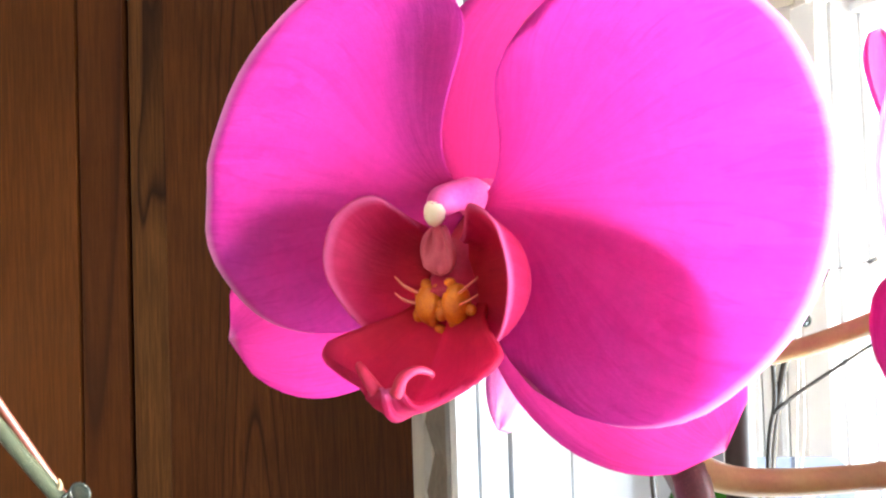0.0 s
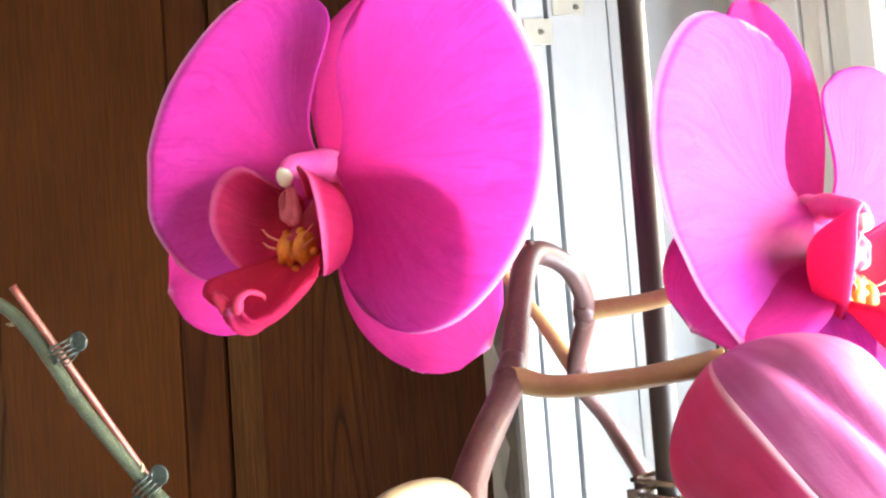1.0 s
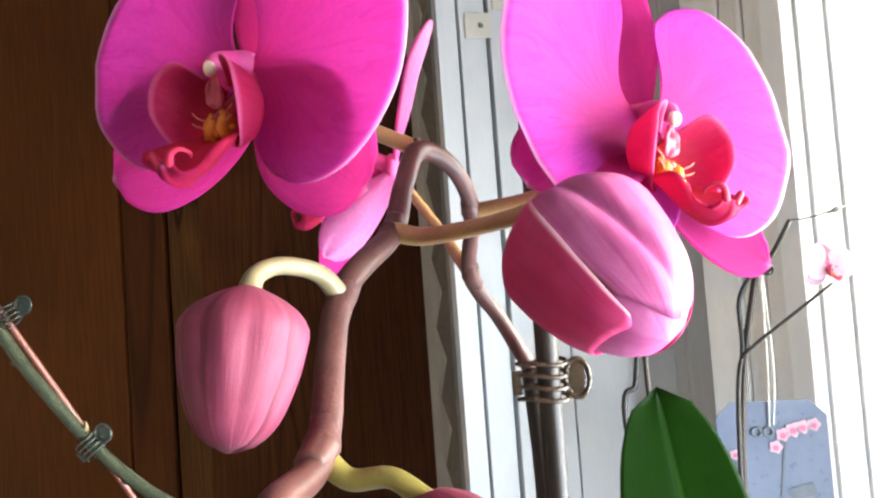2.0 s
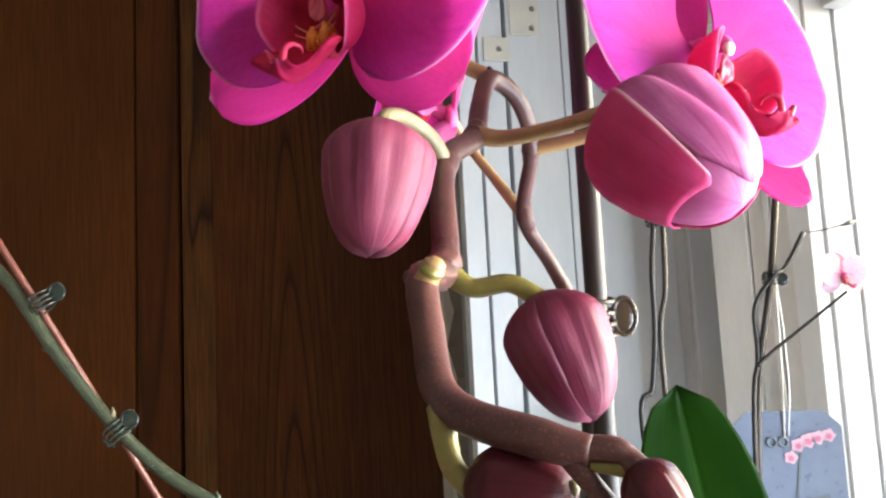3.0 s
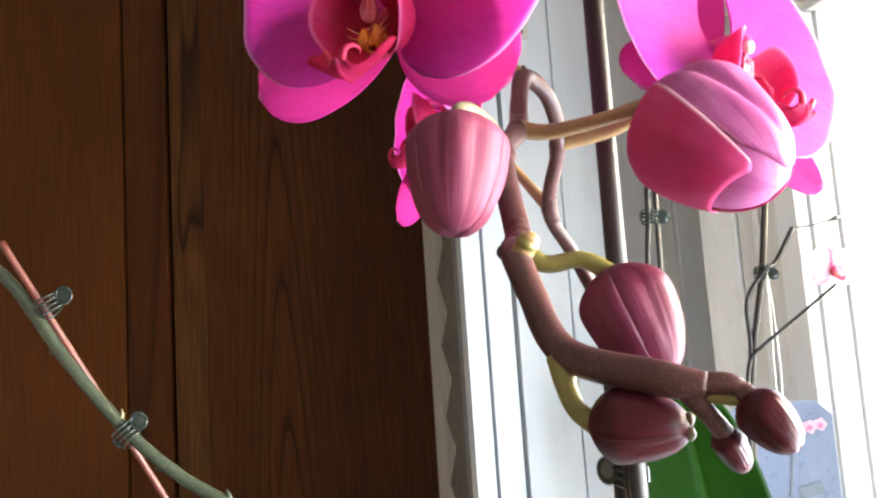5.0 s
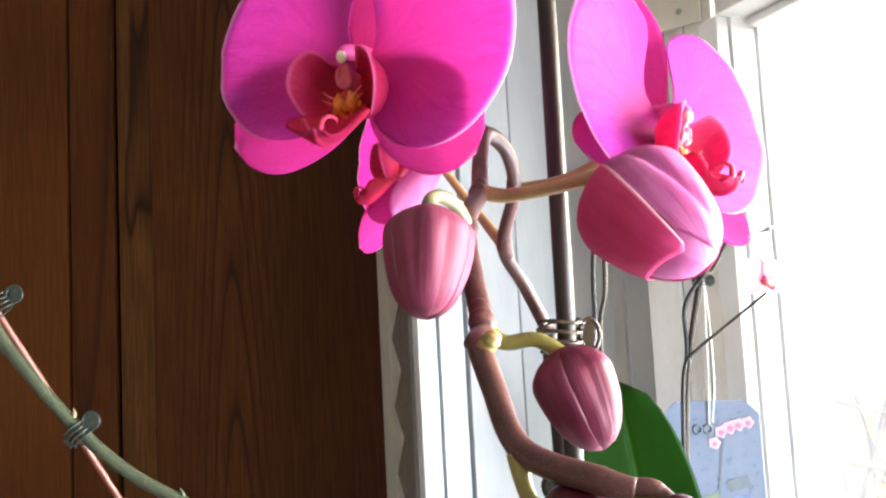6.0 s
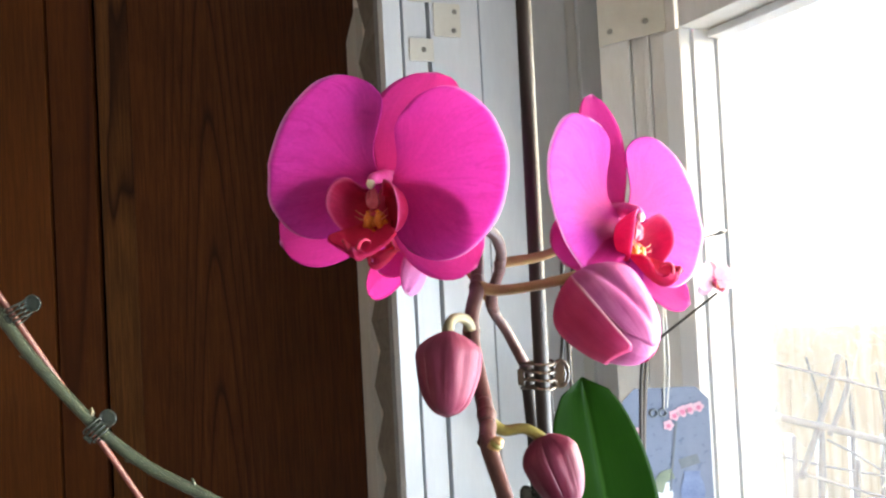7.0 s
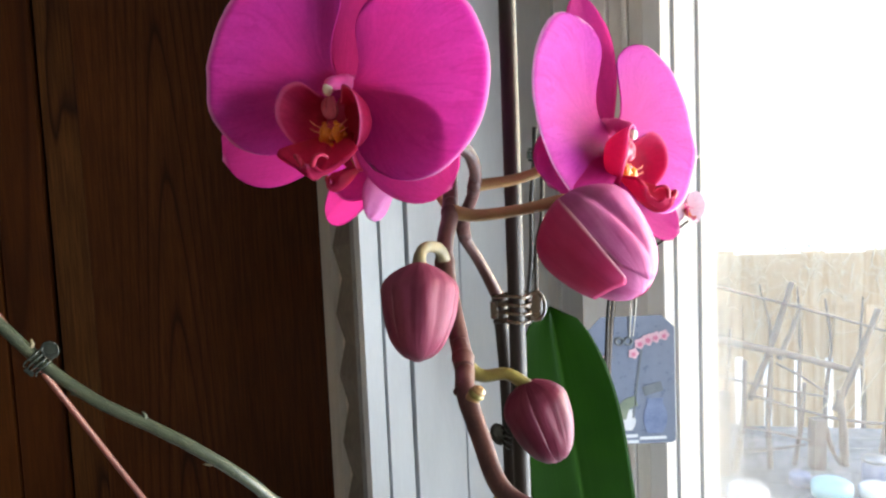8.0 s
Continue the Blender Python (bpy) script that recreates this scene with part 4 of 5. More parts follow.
flower(orchid, (0.0225, 0.193, 1.1985), (0.04, -1.0, 0.0), (0.05, 0.0, 1.0), "magenta orchid bloom with pale back seen from the side",
       ((0.050, 55, 62, 0.3, 0.2, 0.002, 0.004, 180, 40), (0.038, 50, 50, 0.2, 0.1, 0.004, 0.004, 48, 18)),
       ((0.0574, 0.022, 103.9, -13, 0.0, 9), (0.0609, 0.022, 219.3, 34.5, 0.002, -25), (0.0490, 0.0145, -37.0, 17, 0.002, 40)), (0.0035, 0.0050, 0.0095), seed=41, lip_turn=12, lip_size=0.95)

stalk(orchid, "pedicel", [(0.0405, 0.1400, 1.1945), (0.025, 0.1340, 1.2020), (0.0085, 0.1210, 1.2112)], [0.0024, 0.0019, 0.0024], PEDICEL, "olive brown flower stalk")
stalk(orchid, "pedicel", [(0.0518, 0.1690, 1.1792), (0.0730, 0.1640, 1.1825), (0.0995, 0.1505, 1.1950)], [0.0025, 0.0021, 0.0024], PEDICEL, "olive brown flower stalk")
stalk(orchid, "pedicel", [(0.0478, 0.1900, 1.1610), (0.0370, 0.1990, 1.1780), (0.0280, 0.2000, 1.1912), (0.0240, 0.1950, 1.1985)], [0.0023, 0.0018, 0.0018, 0.0022], PEDICEL, "olive brown flower stalk")
stalk(orchid, "pedicel", [(0.0372, 0.1148, 1.1712), (0.0450, 0.1135, 1.1694), (0.0590, 0.1105, 1.1706), (0.0735, 0.1075, 1.1734)], [0.0025, 0.0021, 0.0019, 0.0021], PEDICEL, "olive brown bud stalk")
stalk(orchid, "pedicel", [(0.0328, 0.0850, 1.1566), (0.0306, 0.0778, 1.1618), (0.0270, 0.0688, 1.1634), (0.0248, 0.0628, 1.1620), (0.0243, 0.0600, 1.1588)], [0.0022, 0.0017, 0.0015, 0.0016, 0.0020], PED_CREAM, "curved cream green bud stalk")
stalk(orchid, "pedicel", [(0.0345, 0.0600, 1.1335), (0.0390, 0.0590, 1.1302), (0.0455, 0.0580, 1.1305), (0.0508, 0.0570, 1.1272)], [0.0021, 0.0017, 0.0016, 0.0018], PED_GREEN, "yellow green bud stalk")
stalk(orchid, "pedicel", [(0.0380, 0.0205, 1.1150), (0.0384, 0.0190, 1.1112), (0.0394, 0.0175, 1.1085), (0.0415, 0.0165, 1.1066)], [0.0019, 0.0014, 0.0013, 0.0014], PED_GREEN, "yellow green bud stalk")
stalk(orchid, "pedicel", [(0.0515, 0.0122, 1.1108), (0.0536, 0.0110, 1.1080), (0.0553, 0.0116, 1.1056)], [0.0013, 0.0011, 0.0012], STEM, "short brown bud stalk")
stalk(orchid, "pedicel", [(0.0515, 0.0120, 1.1114), (0.0558, 0.0110, 1.1113), (0.0572, 0.0106, 1.1106), (0.0582, 0.0098, 1.1094)], [0.0014, 0.0014, 0.0012, 0.0014], STEM, "short brown bud stalk")
stalk(orchid, "bract", [(0.0535, 0.0110, 1.1098), (0.0562, 0.0106, 1.1096), (0.0580, 0.0100, 1.1088)], [0.0005, 0.0008, 0.0004], PED_GREEN, "small green bract")
keep(part("stub", tube([(0.0340, 0.0378, 1.1302), (0.0352, 0.0370, 1.1318), (0.0359, 0.0366, 1.1329), (0.0362, 0.0364, 1.1335)], [0.0018, 0.0017, 0.0016, 0.0008], 14), PEDICEL, None, "brown cut stub"), orchid)
keep(part("collar", tube([(0.0349, 0.0372, 1.1314), (0.0353, 0.0369, 1.1320), (0.0356, 0.0367, 1.1325)], [0.0017, 0.0020, 0.0017], 14), PED_GREEN, None, "pale green collar"), orchid)

opening_bud(orchid, (0.0728, 0.1075, 1.1725), (0.0915, 0.0860, 1.1452), 0.0172, "large rose bud about to open")
bud(orchid, (0.0246, 0.0596, 1.1598), (0.0226, 0.0540, 1.1364), 0.0097, BUD, "dusky pink hanging bud", spin=80, seed=3, taper=0.40, ridge=0.008, blunt=7.0, lift=0.0, dome=0.78, fold=0.035)
bud(orchid, (0.0505, 0.0572, 1.1280), (0.0570, 0.0530, 1.1087), 0.0085, BUD_MID, "wine pink bud", spin=50, seed=5, taper=0.36, ridge=0.008, blunt=6.0, lift=0.0, fold=0.035)
bud(orchid, (0.0410, 0.0166, 1.1068), (0.0521, 0.0138, 1.1064), 0.0042, BUD_DARK, "small dark wine bud", spin=10, seed=7)
bud(orchid, (0.0578, 0.0100, 1.1098), (0.0616, 0.0076, 1.1042), 0.0026, BUD_DARK, "small dark wine bud at the stem tip", spin=10, seed=9)
bud(orchid, (0.0550, 0.0116, 1.1060), (0.0576, 0.0132, 1.1012), 0.0015, BUD_DARK, "tiny dark wine bud", spin=10, seed=11)
for p, r in (((0.0518, 0.0131, 1.1073), 0.0007), ((0.0518, 0.0131, 1.1056), 0.0007), ((0.0614, 0.0078, 1.1046), 0.0006)):
    keep(part("bud_tip", ball(p, r, (1, 0.9, 1.2)), PED_CREAM, None, "cream bud tip"), orchid)
for a, b, c, r in (((0.0328, 0.0425, 1.1318), (0.0314, 0.0418, 1.1316), (0.0308, 0.0414, 1.1322), 0.0019),
                   ((0.0405, 0.1395, 1.1945), (0.0407, 0.1388, 1.1960), (0.0410, 0.1380, 1.1970), 0.0022), ((0.0492, 0.1895, 1.1615), (0.0500, 0.1890, 1.1630), (0.0502, 0.1885, 1.1645), 0.0016)):
    keep(part("bract", tube([a, b, c], [r, r * 0.8, 0.0003], 10), STEM, None, "small papery bract"), orchid)
for i in (5, 6, 10, 11, 12):
    p = Vector(stem_line[i])
    before, after = Vector(stem_line[i - 1]), Vector(stem_line[i + 1])
    b, a = p + (before - p).normalized() * 0.0055, p + (after - p).normalized() * 0.0055
    keep(part("sheath", tube([b, p.lerp((a + b) / 2, 0.25), a], [0.0022, 0.0031, 0.0022], 16, 8, 0.15), STEM, None, "swollen stem joint"), orchid)
clip(orchid, (0.0690, 0.1948, 1.124), (0, 0, 1), (0.1, -1, 0), CLIP, 0.88)
clip(orchid, (0.0690, 0.1980, 1.0630), (0, 0, 1), (0.9, 1, 0), CLIP_DARK, 0.62)

# second orchid: a bare green spike on a red stake
spike = thing("orchid", (-0.085, 0.63, SILL), "potted orchid with a bare arching green flower spike", "orchid")
pot(spike, 0.06, 0.12)
spike_line = [(-0.075, 0.63, SILL + 0.09), (-0.066, 0.52, 0.85), (-0.100, 0.47, 0.93), (-0.143, 0.46, 0.971), (-0.184, 0.46, 0.997), (-0.227, 0.46, 1.022), (-0.267, 0.46, 1.056), (-0.313, 0.458, 1.111), (-0.342, 0.458, 1.152), (-0.360, 0.458, 1.176), (-0.387, 0.458, 1.198), (-0.45, 0.455, 1.225)]
stalk(spike, "flower_stem", spike_line, 0.0047, SPIKE_GREEN, "grey green bare flower stem", 0.06)
for k, f in enumerate((0.9, 2.2, 3.3, 4.2, 5.3, 6.2, 7.4)):
    i = int(f) + 2
    a, b = Vector(spike_line[i]), Vector(spike_line[i + 1])
    p = a.lerp(b, f - int(f))
    d = (b - a).normalized()
    up = Vector((d.z, 0, -d.x)) * (1 if k % 2 else -1)
    keep(part("node", tube([p - d * 0.002, p + up * 0.005 - d * 0.001, p + up * 0.0078 + d * 0.003], [0.0028, 0.0018, 0.0006], 8), PED_CREAM if k % 3 == 0 else SPIKE_GREEN, None, "small pointed bract"), spike)
stalk(spike, "stake", [(-0.3590, 0.4440, 1.2085), (-0.3342, 0.4644, 1.150), (-0.2921, 0.4990, 1.050), (-0.2290, 0.5508, 0.900), (-0.1030, 0.6543, SILL + 0.1)], 0.0027, RED_ROD, "thin red brown stake")
clip(spike, (-0.327, 0.455, 1.157), (-0.56, 0.0, 0.83), (0.1, -1, 0), CLIP_DARK, 0.9)
clip(spike, (-0.268, 0.459, 1.055), (-0.72, 0.0, 0.69), (0.1, -1, 0), CLIP_DARK, 0.9)

# small far orchid with thin dark stems, one pale bloom and a broad leaf
far = thing("orchid", (0.205, 0.60, SILL), "potted orchid with thin dark stems and one small bloom", "orchid")
pot(far, 0.065, 0.13)
leaf(far, (0.222, 0.56, SILL + 0.11), (0.1525, 0.505, 1.070), 0.094, (-0.12, -1, 0.12), 0.02)
leaf(far, (0.20, 0.62, SILL + 0.11), (0.05, 0.72, 0.70), 0.06, (0, 0, 1), 0.03)
stalk(far, "stake", [(0.225, 0.62, SILL + 0.1), (0.242, 0.63, 0.998), (0.267, 0.63, 1.152), (0.279, 0.63, 1.232)], 0.0031, BAMBOO, "thin tan cane")
stalk(far, "flower_stem", [(0.22, 0.615, SILL + 0.1), (0.2380, 0.625, 1.0), (0.2490, 0.63, 1.08), (0.2505, 0.63, 1.125), (0.2680, 0.625, 1.153), (0.2800, 0.63, 1.160), (0.301, 0.635, 1.192)], 0.0022, TWIG, "thin dark flower stem", 0.1)
stalk(far, "flower_stem", [(0.2470, 0.628, 1.072), (0.262, 0.625, 1.086), (0.290, 0.612, 1.110), (0.316, 0.592, 1.135)], [0.0018, 0.0016, 0.0014, 0.0012], TWIG, "thin dark side stem", 0.1)
stalk(far, "bract", [(0.336, 0.640, 1.196), (0.345, 0.645, 1.199), (0.356, 0.652, 1.202)], [0.0006, 0.0026, 0.0005], TWIG, "small dry bract")
stalk(far, "flower_stem", [(0.301, 0.635, 1.192), (0.318, 0.638, 1.193), (0.345, 0.646, 1.199)], 0.0008, TWIG)
clip(far, (0.266, 0.628, 1.151), (0.15, 0, 1), (0, -1, 0), CLIP_DARK, 0.7)
stalk(far, "stake", [(0.185, 0.60, SILL + 0.1), (0.160, 0.60, 1.05), (0.1675, 0.60, 1.15), (0.1700, 0.60, 1.234)], 0.0024, BAMBOO, "thin dark cane")
stalk(far, "flower_stem", [(0.19, 0.60, SILL + 0.1), (0.140, 0.60, 1.0), (0.150, 0.602, 1.06), (0.1555, 0.60, 1.11), (0.1565, 0.598, 1.16), (0.161, 0.598, 1.205), (0.163, 0.6, 1.236)], 0.0026, TWIG, "thin dark flower stem", 0.1)
clip(far, (0.1625, 0.598, 1.208), (0.05, 0, 1), (0, -1, 0), CLIP_DARK, 0.8)
flower(far, (0.3075, 0.580, 1.1485), (0.96, 0.28, 0), (0, 0.1, 1), "small pale pink orchid bloom", ((0.0235, 60, 66, 0.3, 0.1, 0.002, 0.002, 172, 5), (0.0215, 66, 60, 0.2, 0.2, 0.002, 0.002, 8, 5)),
       ((0.021, 0.013, 88, -8, 0), (0.021, 0.012, 208, 2, 0), (0.021, 0.012, -32, 2, 0)), seed=61, material=PALE, sep_material=PALE, lip_size=0.46, lip_turn=25, lip_material=LIP_PALE)

# plant tag hung from the far orchid
tag = thing("plant_tag", (0.275, 0.655, 0.882), "blue grey card plant tag with orchid picture on white string", "tag")


def card_shape(w, h, cut, y, thick):
    bm = bmesh.new()
    pts = [(-w / 2, 0), (w / 2 - 0.004, 0), (w / 2, 0.004), (w / 2, h - cut), (w / 2 - cut, h), (-w / 2 + cut, h), (-w / 2, h - cut)]
    f = [bm.verts.new((x, y, z)) for x, z in pts]
    b = [bm.verts.new((x, y + thick, z)) for x, z in pts]
    bm.faces.new(f)
    bm.faces.new(b[::-1])
    for i in range(len(pts)):
        bm.faces.new((f[i], b[i], b[(i + 1) % len(pts)], f[(i + 1) % len(pts)]))
    bmesh.ops.recalc_face_normals(bm, faces=bm.faces)
    return bm


CARD = plain("printed card blue grey", (0.15, 0.18, 0.25), (0.2, 0.23, 0.31), 0.3, 12).m
PRINT_DARK = plain("printed dark stems", (0.12, 0.14, 0.16), (0.18, 0.2, 0.22), 0.35, 60).m
PRINT_PINK = plain("printed pink blossom", (0.5, 0.12, 0.22), (0.6, 0.25, 0.34), 0.35, 90).m
PRINT_PALE_PINK = plain("printed pale pink blossom", (0.58, 0.32, 0.4), (0.66, 0.46, 0.52), 0.35, 90).m
PRINT_BLUE = plain("printed blue pot", (0.12, 0.16, 0.28), (0.2, 0.25, 0.4), 0.35, 60).m
PRINT_PALE = plain("printed pale lettering", (0.6, 0.62, 0.66), (0.7, 0.72, 0.75), 0.35, 60).m
PRINT_LEAF = plain("printed grey green leaf", (0.16, 0.2, 0.15), (0.25, 0.28, 0.2), 0.35, 60).m
STRING = plain("white string", (0.7, 0.68, 0.62), (0.8, 0.78, 0.72), 0.7, 300).m
tag.rotation_euler = (0, 0, radians(-4))
card = part("card", card_shape(0.096, 0.146, 0.014, 0.0, 0.0009), CARD, tag, "blue grey printed card", False)


def printed(name, bm, material):
    return part(name, bm, material, card, "", False)


def flat_line(points, width, y):
    bm = bmesh.new()
    line = spline([(x, y, z) for x, z in points], 6)
    prev = None
    for i, p in enumerate(line):
        d = (line[min(i + 1, len(line) - 1)] - line[max(i - 1, 0)]).normalized()
        s = Vector((-d.z, 0, d.x)) * width / 2
        now = (bm.verts.new(p + s), bm.verts.new(p - s))
        if prev:
            bm.faces.new((prev[0], prev[1], now[1], now[0]))
        prev = now
    return bm


def flat_bloom(x, z, r, y):
    bm = bmesh.new()
    mid = bm.verts.new((x, y, z))
    ring = [bm.verts.new((x + r * (0.88 + 0.12 * math.cos(5 * a)) * math.cos(a), y, z + r * (0.88 + 0.12 * math.cos(5 * a)) * math.sin(a))) for a in [2 * math.pi * k / 30 for k in range(30)]]
    for k in range(30):
        bm.faces.new((mid, ring[(k + 1) % 30], ring[k]))
    return bm




def flat_vase(x, z, w, h, y):
    """A pot's outline: narrow foot, full belly, turned rim."""
    bm = bmesh.new()
    prev = None
    for k in range(13):
        f = k / 12
        half = w / 2 * (0.62 + 0.38 * math.sin(math.pi * min(1.0, f * 1.15)) + (0.1 if f > 0.93 else 0))
        now = (bm.verts.new((x - half, y, z + h * f)), bm.verts.new((x + half, y, z + h * f)))
        if prev:
            bm.faces.new((prev[0], prev[1], now[1], now[0]))
        prev = now
    return bm


printed("printed_pot", flat_vase(0.025, 0.012, 0.027, 0.04, -0.0007), PRINT_BLUE)
printed("printed_pot", flat_vase(-0.008, 0.016, 0.022, 0.024, -0.0007), PRINT_PALE)
printed("printed_leaf", flat_line([(-0.014, 0.03), (-0.008, 0.045), (0.004, 0.05)], 0.012, -0.0008), PRINT_LEAF)
printed("printed_leaf", flat_line([(0.012, 0.06), (0.022, 0.063), (0.033, 0.066)], 0.011, -0.0010), PRINT_DARK)
printed("printed_stem", flat_line([(0.0, 0.03), (0.004, 0.06), (0.008, 0.09), (0.011, 0.108)], 0.0022, -0.0008), PRINT_DARK)
printed("printed_stem", flat_line([(-0.018, 0.03), (-0.024, 0.06), (-0.034, 0.092)], 0.0018, -0.0008), PRINT_DARK)
for x, z, r in ((0.002, 0.104, 0.0075), (0.009, 0.115, 0.0078), (0.018, 0.119, 0.0085), (0.0265, 0.1215, 0.008), (0.036, 0.1235, 0.0075), (-0.034, 0.098, 0.006), (-0.028, 0.1, 0.005)):
    printed("printed_bloom", flat_bloom(x, z, r * 0.85, -0.0012), PRINT_PALE_PINK)
    printed("printed_bloom", flat_bloom(x, z - 0.001, r * 0.4, -0.0015), PRINT_PINK)
for x, z, w in ((-0.012, 0.0095, 0.034), (0.022, 0.0065, 0.03), (-0.008, 0.003, 0.028)):
    printed("printed_bar", box((w, 0.0003, 0.0035), Matrix.Translation((x, -0.0008, z))), PRINT_PALE)
bm = bmesh.new()
for cx in (-0.0135, -0.0035):
    tube([(cx + 0.004 * math.cos(a), -0.0008, 0.118 + 0.004 * math.sin(a)) for a in [2 * math.pi * k / 12 for k in range(13)]], 0.0013, 8, 2, bm=bm)
part("eyelet", bm, PRINT_DARK, tag, "dark eyelet")
part("string", tube([(-0.002, -0.001, 0.122), (-0.0005, -0.006, 0.17), (-0.002, -0.02, 0.23), (-0.004, -0.03, 0.268), (-0.001, -0.028, 0.23), (0.0035, -0.012, 0.17), (0.0015, -0.0015, 0.124)], 0.0008, 8), STRING, tag, "white string")


# ---- outside ----
bm = bmesh.new()
bmesh.ops.create_grid(bm, x_segments=8, y_segments=8, size=400, matrix=Matrix.Translation((0, 0, GROUND)))
setting("ground", bm, GRAVEL, "pale dry ground of the yard", "ground")

FA, FB = Vector((0.3, 3.75, 0)), Vector((5.4, 2.35, 0))
fence = thing("fence", (FA.x, FA.y, GROUND), "pale weathered board fence with narrow gaps, overgrown by dry creeper", "fence")
fdir = (FB - FA).normalized()
step, wide = 0.14, 0.108
count = int((FB - FA).length / step)
plank = box((wide, 0.018, 1.0), Matrix.Translation((0, 0, 0.5)), 0.002)
plank_mesh = bpy.data.meshes.new("board")
plank.to_mesh(plank_mesh)
plank.free()
plank_mesh.materials.append(FENCE_WOOD)
fence_turn = math.atan2(fdir.y, fdir.x)
rnd = random.Random(8)
for k in range(count):
    ob = new("board", plank_mesh)
    ob.parent = fence
    d = fdir * step * k
    ob.matrix_basis = Matrix.Translation((d.x, d.y, 0.03)) @ Matrix.Rotation(fence_turn + radians(rnd.uniform(-2, 2)), 4, "Z") @ Matrix.Diagonal((rnd.uniform(0.86, 1.02), 1, rnd.uniform(1.32, 1.38), 1))
for h, tall in ((0.1, 0.34), (0.86, 0.28)):
    keep(part("rail", slab(tuple((FA + WOUT * 0.02)[:2]), tuple((FB + WOUT * 0.02)[:2]), 0.04, GROUND + h, GROUND + h + tall), FENCE_WOOD, None, "", False), fence)

keep(part("rail", slab(tuple((FA - WOUT * 0.03)[:2]), tuple((FB - WOUT * 0.03)[:2]), 0.02, GROUND + 1.13, GROUND + 1.385), FENCE_WOOD, None, "", False), fence)
# dry creeper along the top of the fence
creeper = bmesh.new()
rnd = random.Random(5)
for k in range(1500):
    f = rnd.random()
    p = FA.lerp(FB, f) - WOUT * rnd.uniform(0.035, 0.12) + Vector((0, 0, GROUND + 1.25 + rnd.gauss(0.02, 0.11)))
    d = Vector((rnd.gauss(0, 1), rnd.gauss(0, 0.3), rnd.gauss(0, 0.8))).normalized() * rnd.uniform(0.03, 0.1)
    tube([p, p + d * 0.5 + Vector((0, 0, rnd.uniform(-0.02, 0.02))), p + d], rnd.uniform(0.0014, 0.0034), 4, 2, bm=creeper)
for k in range(36):
    p = FA.lerp(FB, rnd.uniform(0.15, 0.7)) - WOUT * 0.05 + Vector((0, 0, GROUND + rnd.uniform(0.7, 1.35)))
    tube([p, p + Vector((rnd.gauss(0, 0.1), -0.04, rnd.uniform(-0.1, 0.05))), p + Vector((rnd.gauss(0, 0.2), -0.03, rnd.uniform(-0.5, -0.2)))], 0.0028, 4, 4, bm=creeper)
vines = bmesh.new()
for k in range(4, 30):
    if k % 7 == 3:
        continue
    p = FA + fdir * (step * (k + 0.5) + rnd.uniform(-0.012, 0.012)) - WOUT * 0.025 + Vector((0, 0, GROUND))
    top = rnd.uniform(0.95, 1.3)
    tube([p + Vector((rnd.gauss(0, 0.014), -0.02, top * f)) for f in (0.02, 0.3, 0.55, 0.8, 1.0)], [0.012, 0.011, 0.012, 0.009, 0.005], 6, 4, 0.3, vines, k)
tagged(part("creeper", vines, POLE, None, "bare brown creeper stems climbing the fence"), "bare brown creeper stems climbing the fence", "creeper", "", "stuff")
tagged(part("creeper", creeper, STRAW, None, "tangle of dry straw-coloured creeper on the fence"), "tangle of dry straw-coloured creeper on the fence", "creeper", "", "stuff")

# pole trellis in front of the fence
trellis = thing("trellis", (1.6, 2.6, 0.0), "leaning trellis of grey rough poles lashed together", "trellis")
PY = 2.6
POLES = [(1.18, 0.56, 1.80, 0.385, 0.0165), (1.20, 0.765, 1.95, 0.535, 0.0065), (1.20, 0.41, 1.72, 0.277, 0.006), (1.39, 0.312, 1.74, 0.192, 0.007), (1.72, 0.195, 2.1, 0.155, 0.007),
         (1.40, 0.28, 1.555, 0.755, 0.014), (1.50, 0.45, 1.60, 0.66, 0.011), (1.745, 0.22, 1.91, 0.63, 0.0145), (1.298, 0.2, 1.312, 0.58, 0.009), (1.32, 0.0, 1.363, 0.455, 0.0125),
         (1.475, 0.0, 1.48, 0.45, 0.011), (1.585, 0.0, 1.605, 0.35, 0.010), (1.772, 0.0, 1.762, 0.305, 0.017), (1.20, 0.215, 1.68, 0.096, 0.006), (1.25, 0.075, 1.62, 0.09, 0.006),
         (1.695, 0.16, 1.76, 0.0, 0.009), (1.50, 0.43, 1.72, 0.29, 0.005), (1.95, 0.0, 1.99, 0.55, 0.012)]
POLES = [((x0, PY + 0.02 * (k % 3 - 1), z0), (x1, PY - 0.02 * (k % 2), z1), r) for k, (x0, z0, x1, z1, r) in enumerate(POLES)]
for a, b, r in POLES:
    a, b = Vector(a), Vector(b)
    bow = (a + b) / 2 + Vector((rnd.uniform(-0.012, 0.012), rnd.uniform(-0.012, 0.012), rnd.uniform(-0.012, 0.012)))
    keep(part("pole", tube([a, bow, b], [r, r * 0.92, r * 0.8], 10, 8, 0.2), POLE), trellis)

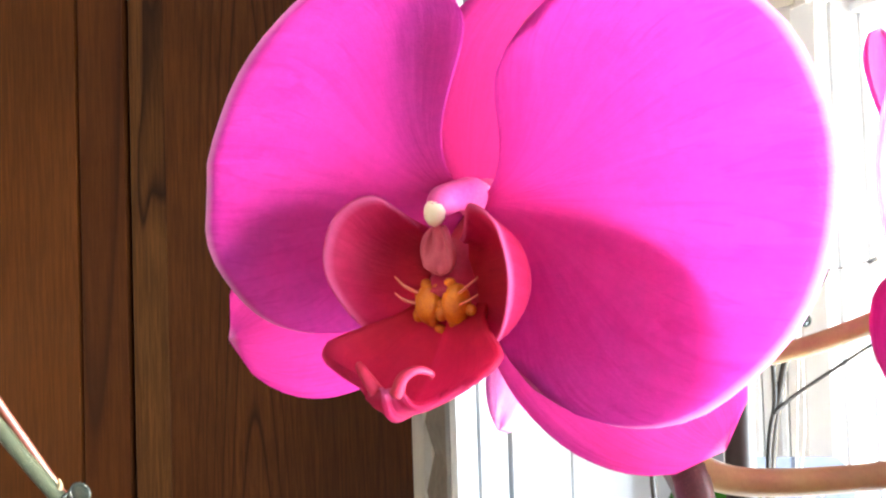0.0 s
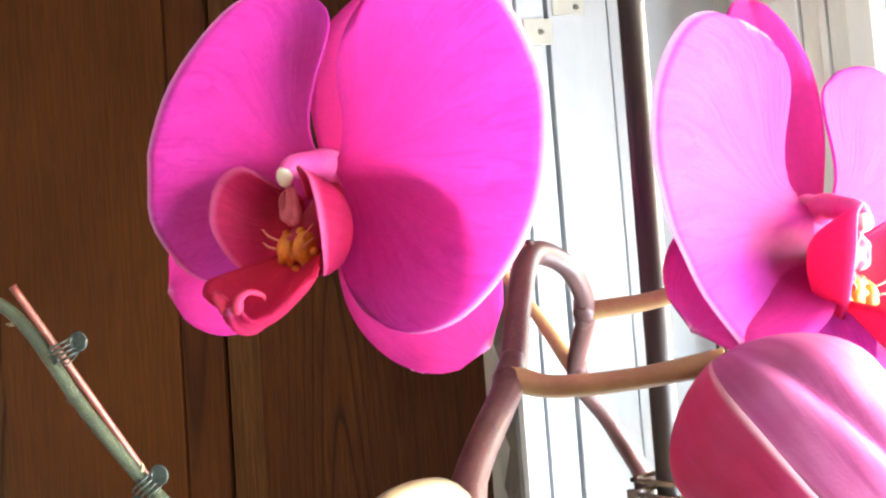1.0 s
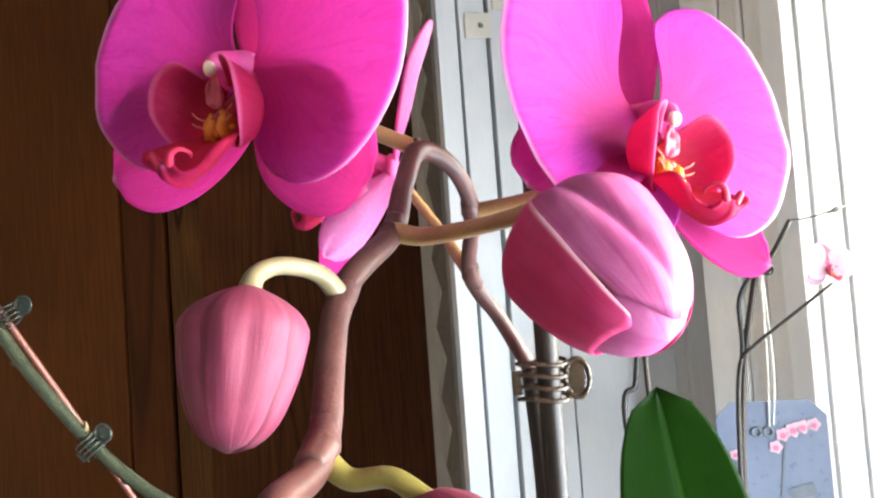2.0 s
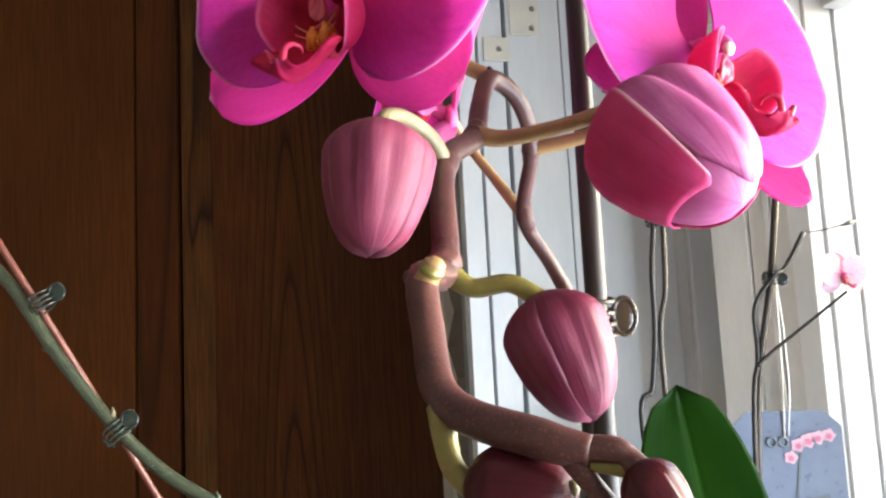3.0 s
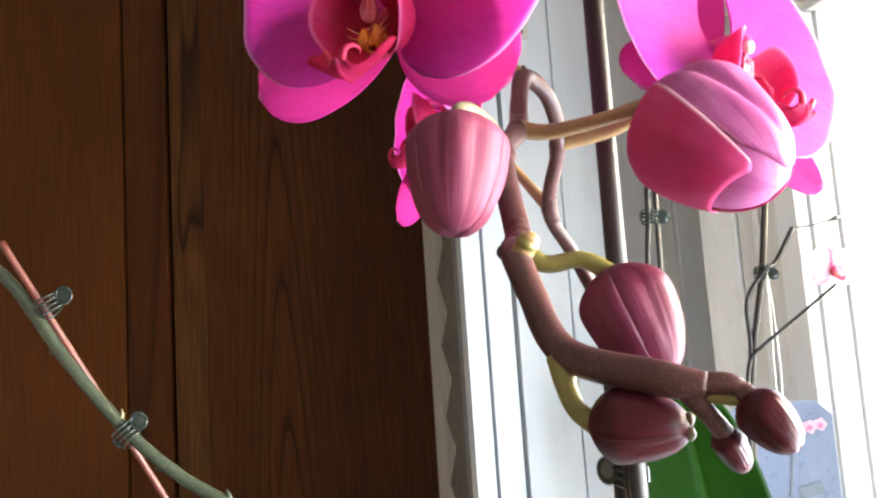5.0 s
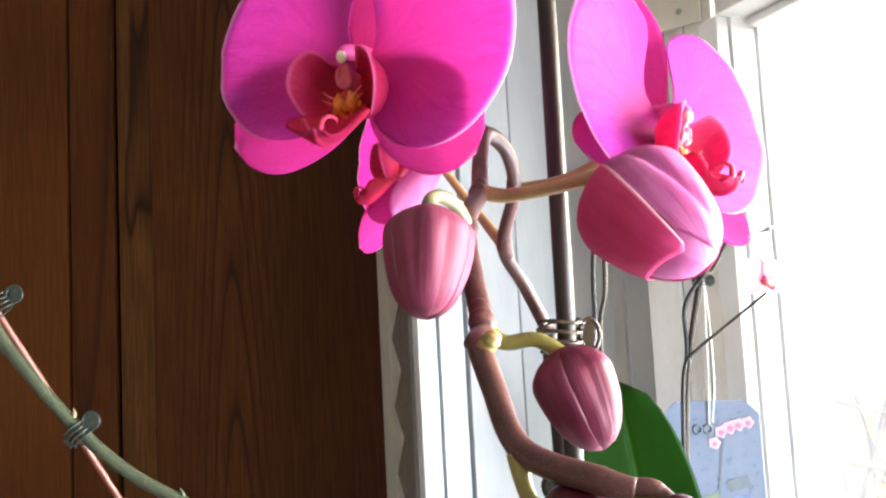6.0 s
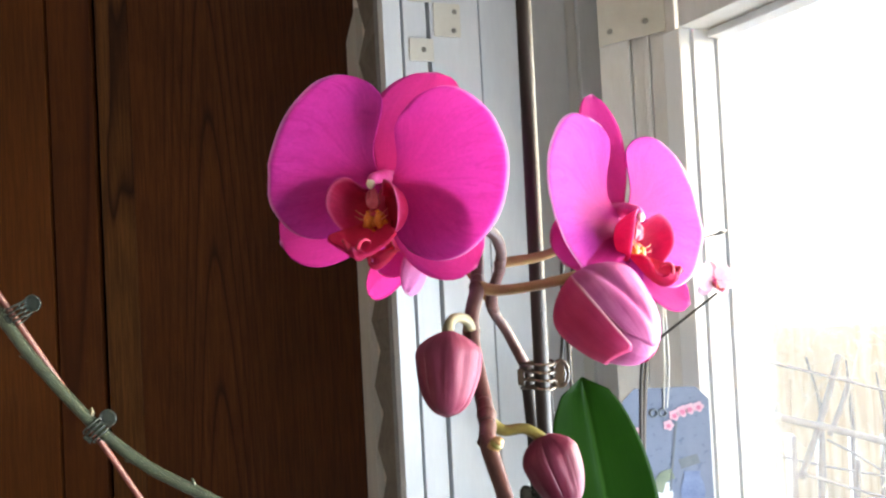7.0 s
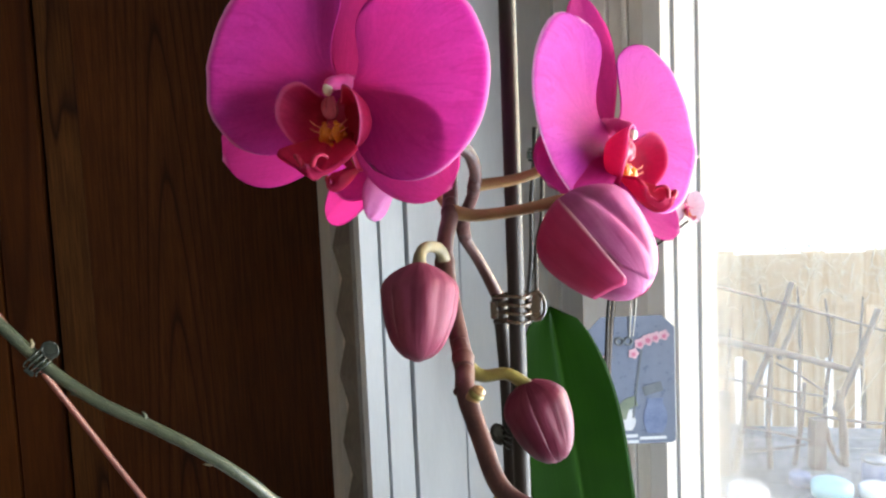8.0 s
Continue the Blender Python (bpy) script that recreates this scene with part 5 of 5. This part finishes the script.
deck = thing("deck", (1.8, 2.05, GROUND), "grey weathered plank deck", "deck")
for k in range(12):
    ob = part("plank", box((2.6, 0.13, 0.03), Matrix(), 0.003), DECK_WOOD, deck, "", False)
    ob.matrix_basis = Matrix.Translation((0.0, -0.6 + 0.14 * k, 0.585)) @ pose(0, 0, 0, 0, rnd.uniform(-0.1, 0.1), -16 + rnd.uniform(-0.4, 0.4))
for x in (-0.8, 0.2, 1.1):
    part("joist", box((0.08, 1.5, 0.56), Matrix.Translation((x, 0.1, 0.285))), DECK_WOOD, deck, "", False)
for x, y, h, w in ((1.652, 2.57, 0.205, 0.05), (1.262, 2.58, 0.335, 0.055)):
    keep(part("post", box((w, w, h), Matrix.Translation((x, y, h / 2)), 0.004), POLE, None, "", False), deck)
DECK_TOP = 0.0


def jar(name, place, r, h, material, lid, label, category):
    ob = thing(name, place, label, category)
    bm = bmesh.new()
    prof = [(0.8, 0), (0.95, 0.05), (1.0, 0.5), (0.98, 0.85), (0.8, 1.0)]
    rings = [[bm.verts.new((r * q * math.cos(a), r * q * math.sin(a), h * z)) for a in [2 * math.pi * k / 24 for k in range(24)]] for q, z in prof]
    for a, b in zip(rings, rings[1:]):
        for k in range(24):
            bm.faces.new((a[k], a[(k + 1) % 24], b[(k + 1) % 24], b[k]))
    bm.faces.new(rings[0][::-1])
    bm.faces.new(rings[-1])
    part("body", bm, material, ob)
    if lid:
        bm = bmesh.new()
        bmesh.ops.create_cone(bm, segments=24, radius1=r * 1.02, radius2=r * 0.95, depth=h * 0.18, cap_ends=True, matrix=Matrix.Translation((0, 0, h * 1.06)))
        part("lid", bm, lid, ob, "grey tin lid")
    return ob


jar("jar", (1.776, 2.40, DECK_TOP), 0.046, 0.09, PRINT_BLUE, TIN, "dark blue jar with grey lid on the deck", "jar")
jar("jar", (1.50, 2.43, DECK_TOP), 0.04, 0.05, PRINT_BLUE, None, "small dark blue jar on the deck", "jar")
jar("bowl", (1.555, 2.32, DECK_TOP), 0.07, 0.06, TEAL, None, "pale blue bowl on the deck", "bowl")
jar("bowl", (1.70, 2.28, DECK_TOP), 0.06, 0.05, POT_MAT, None, "white bowl on the deck", "bowl")
jar("bucket", (1.205, 2.25, DECK_TOP), 0.07, 0.10, POT_MAT, None, "white bucket on the deck", "bucket")
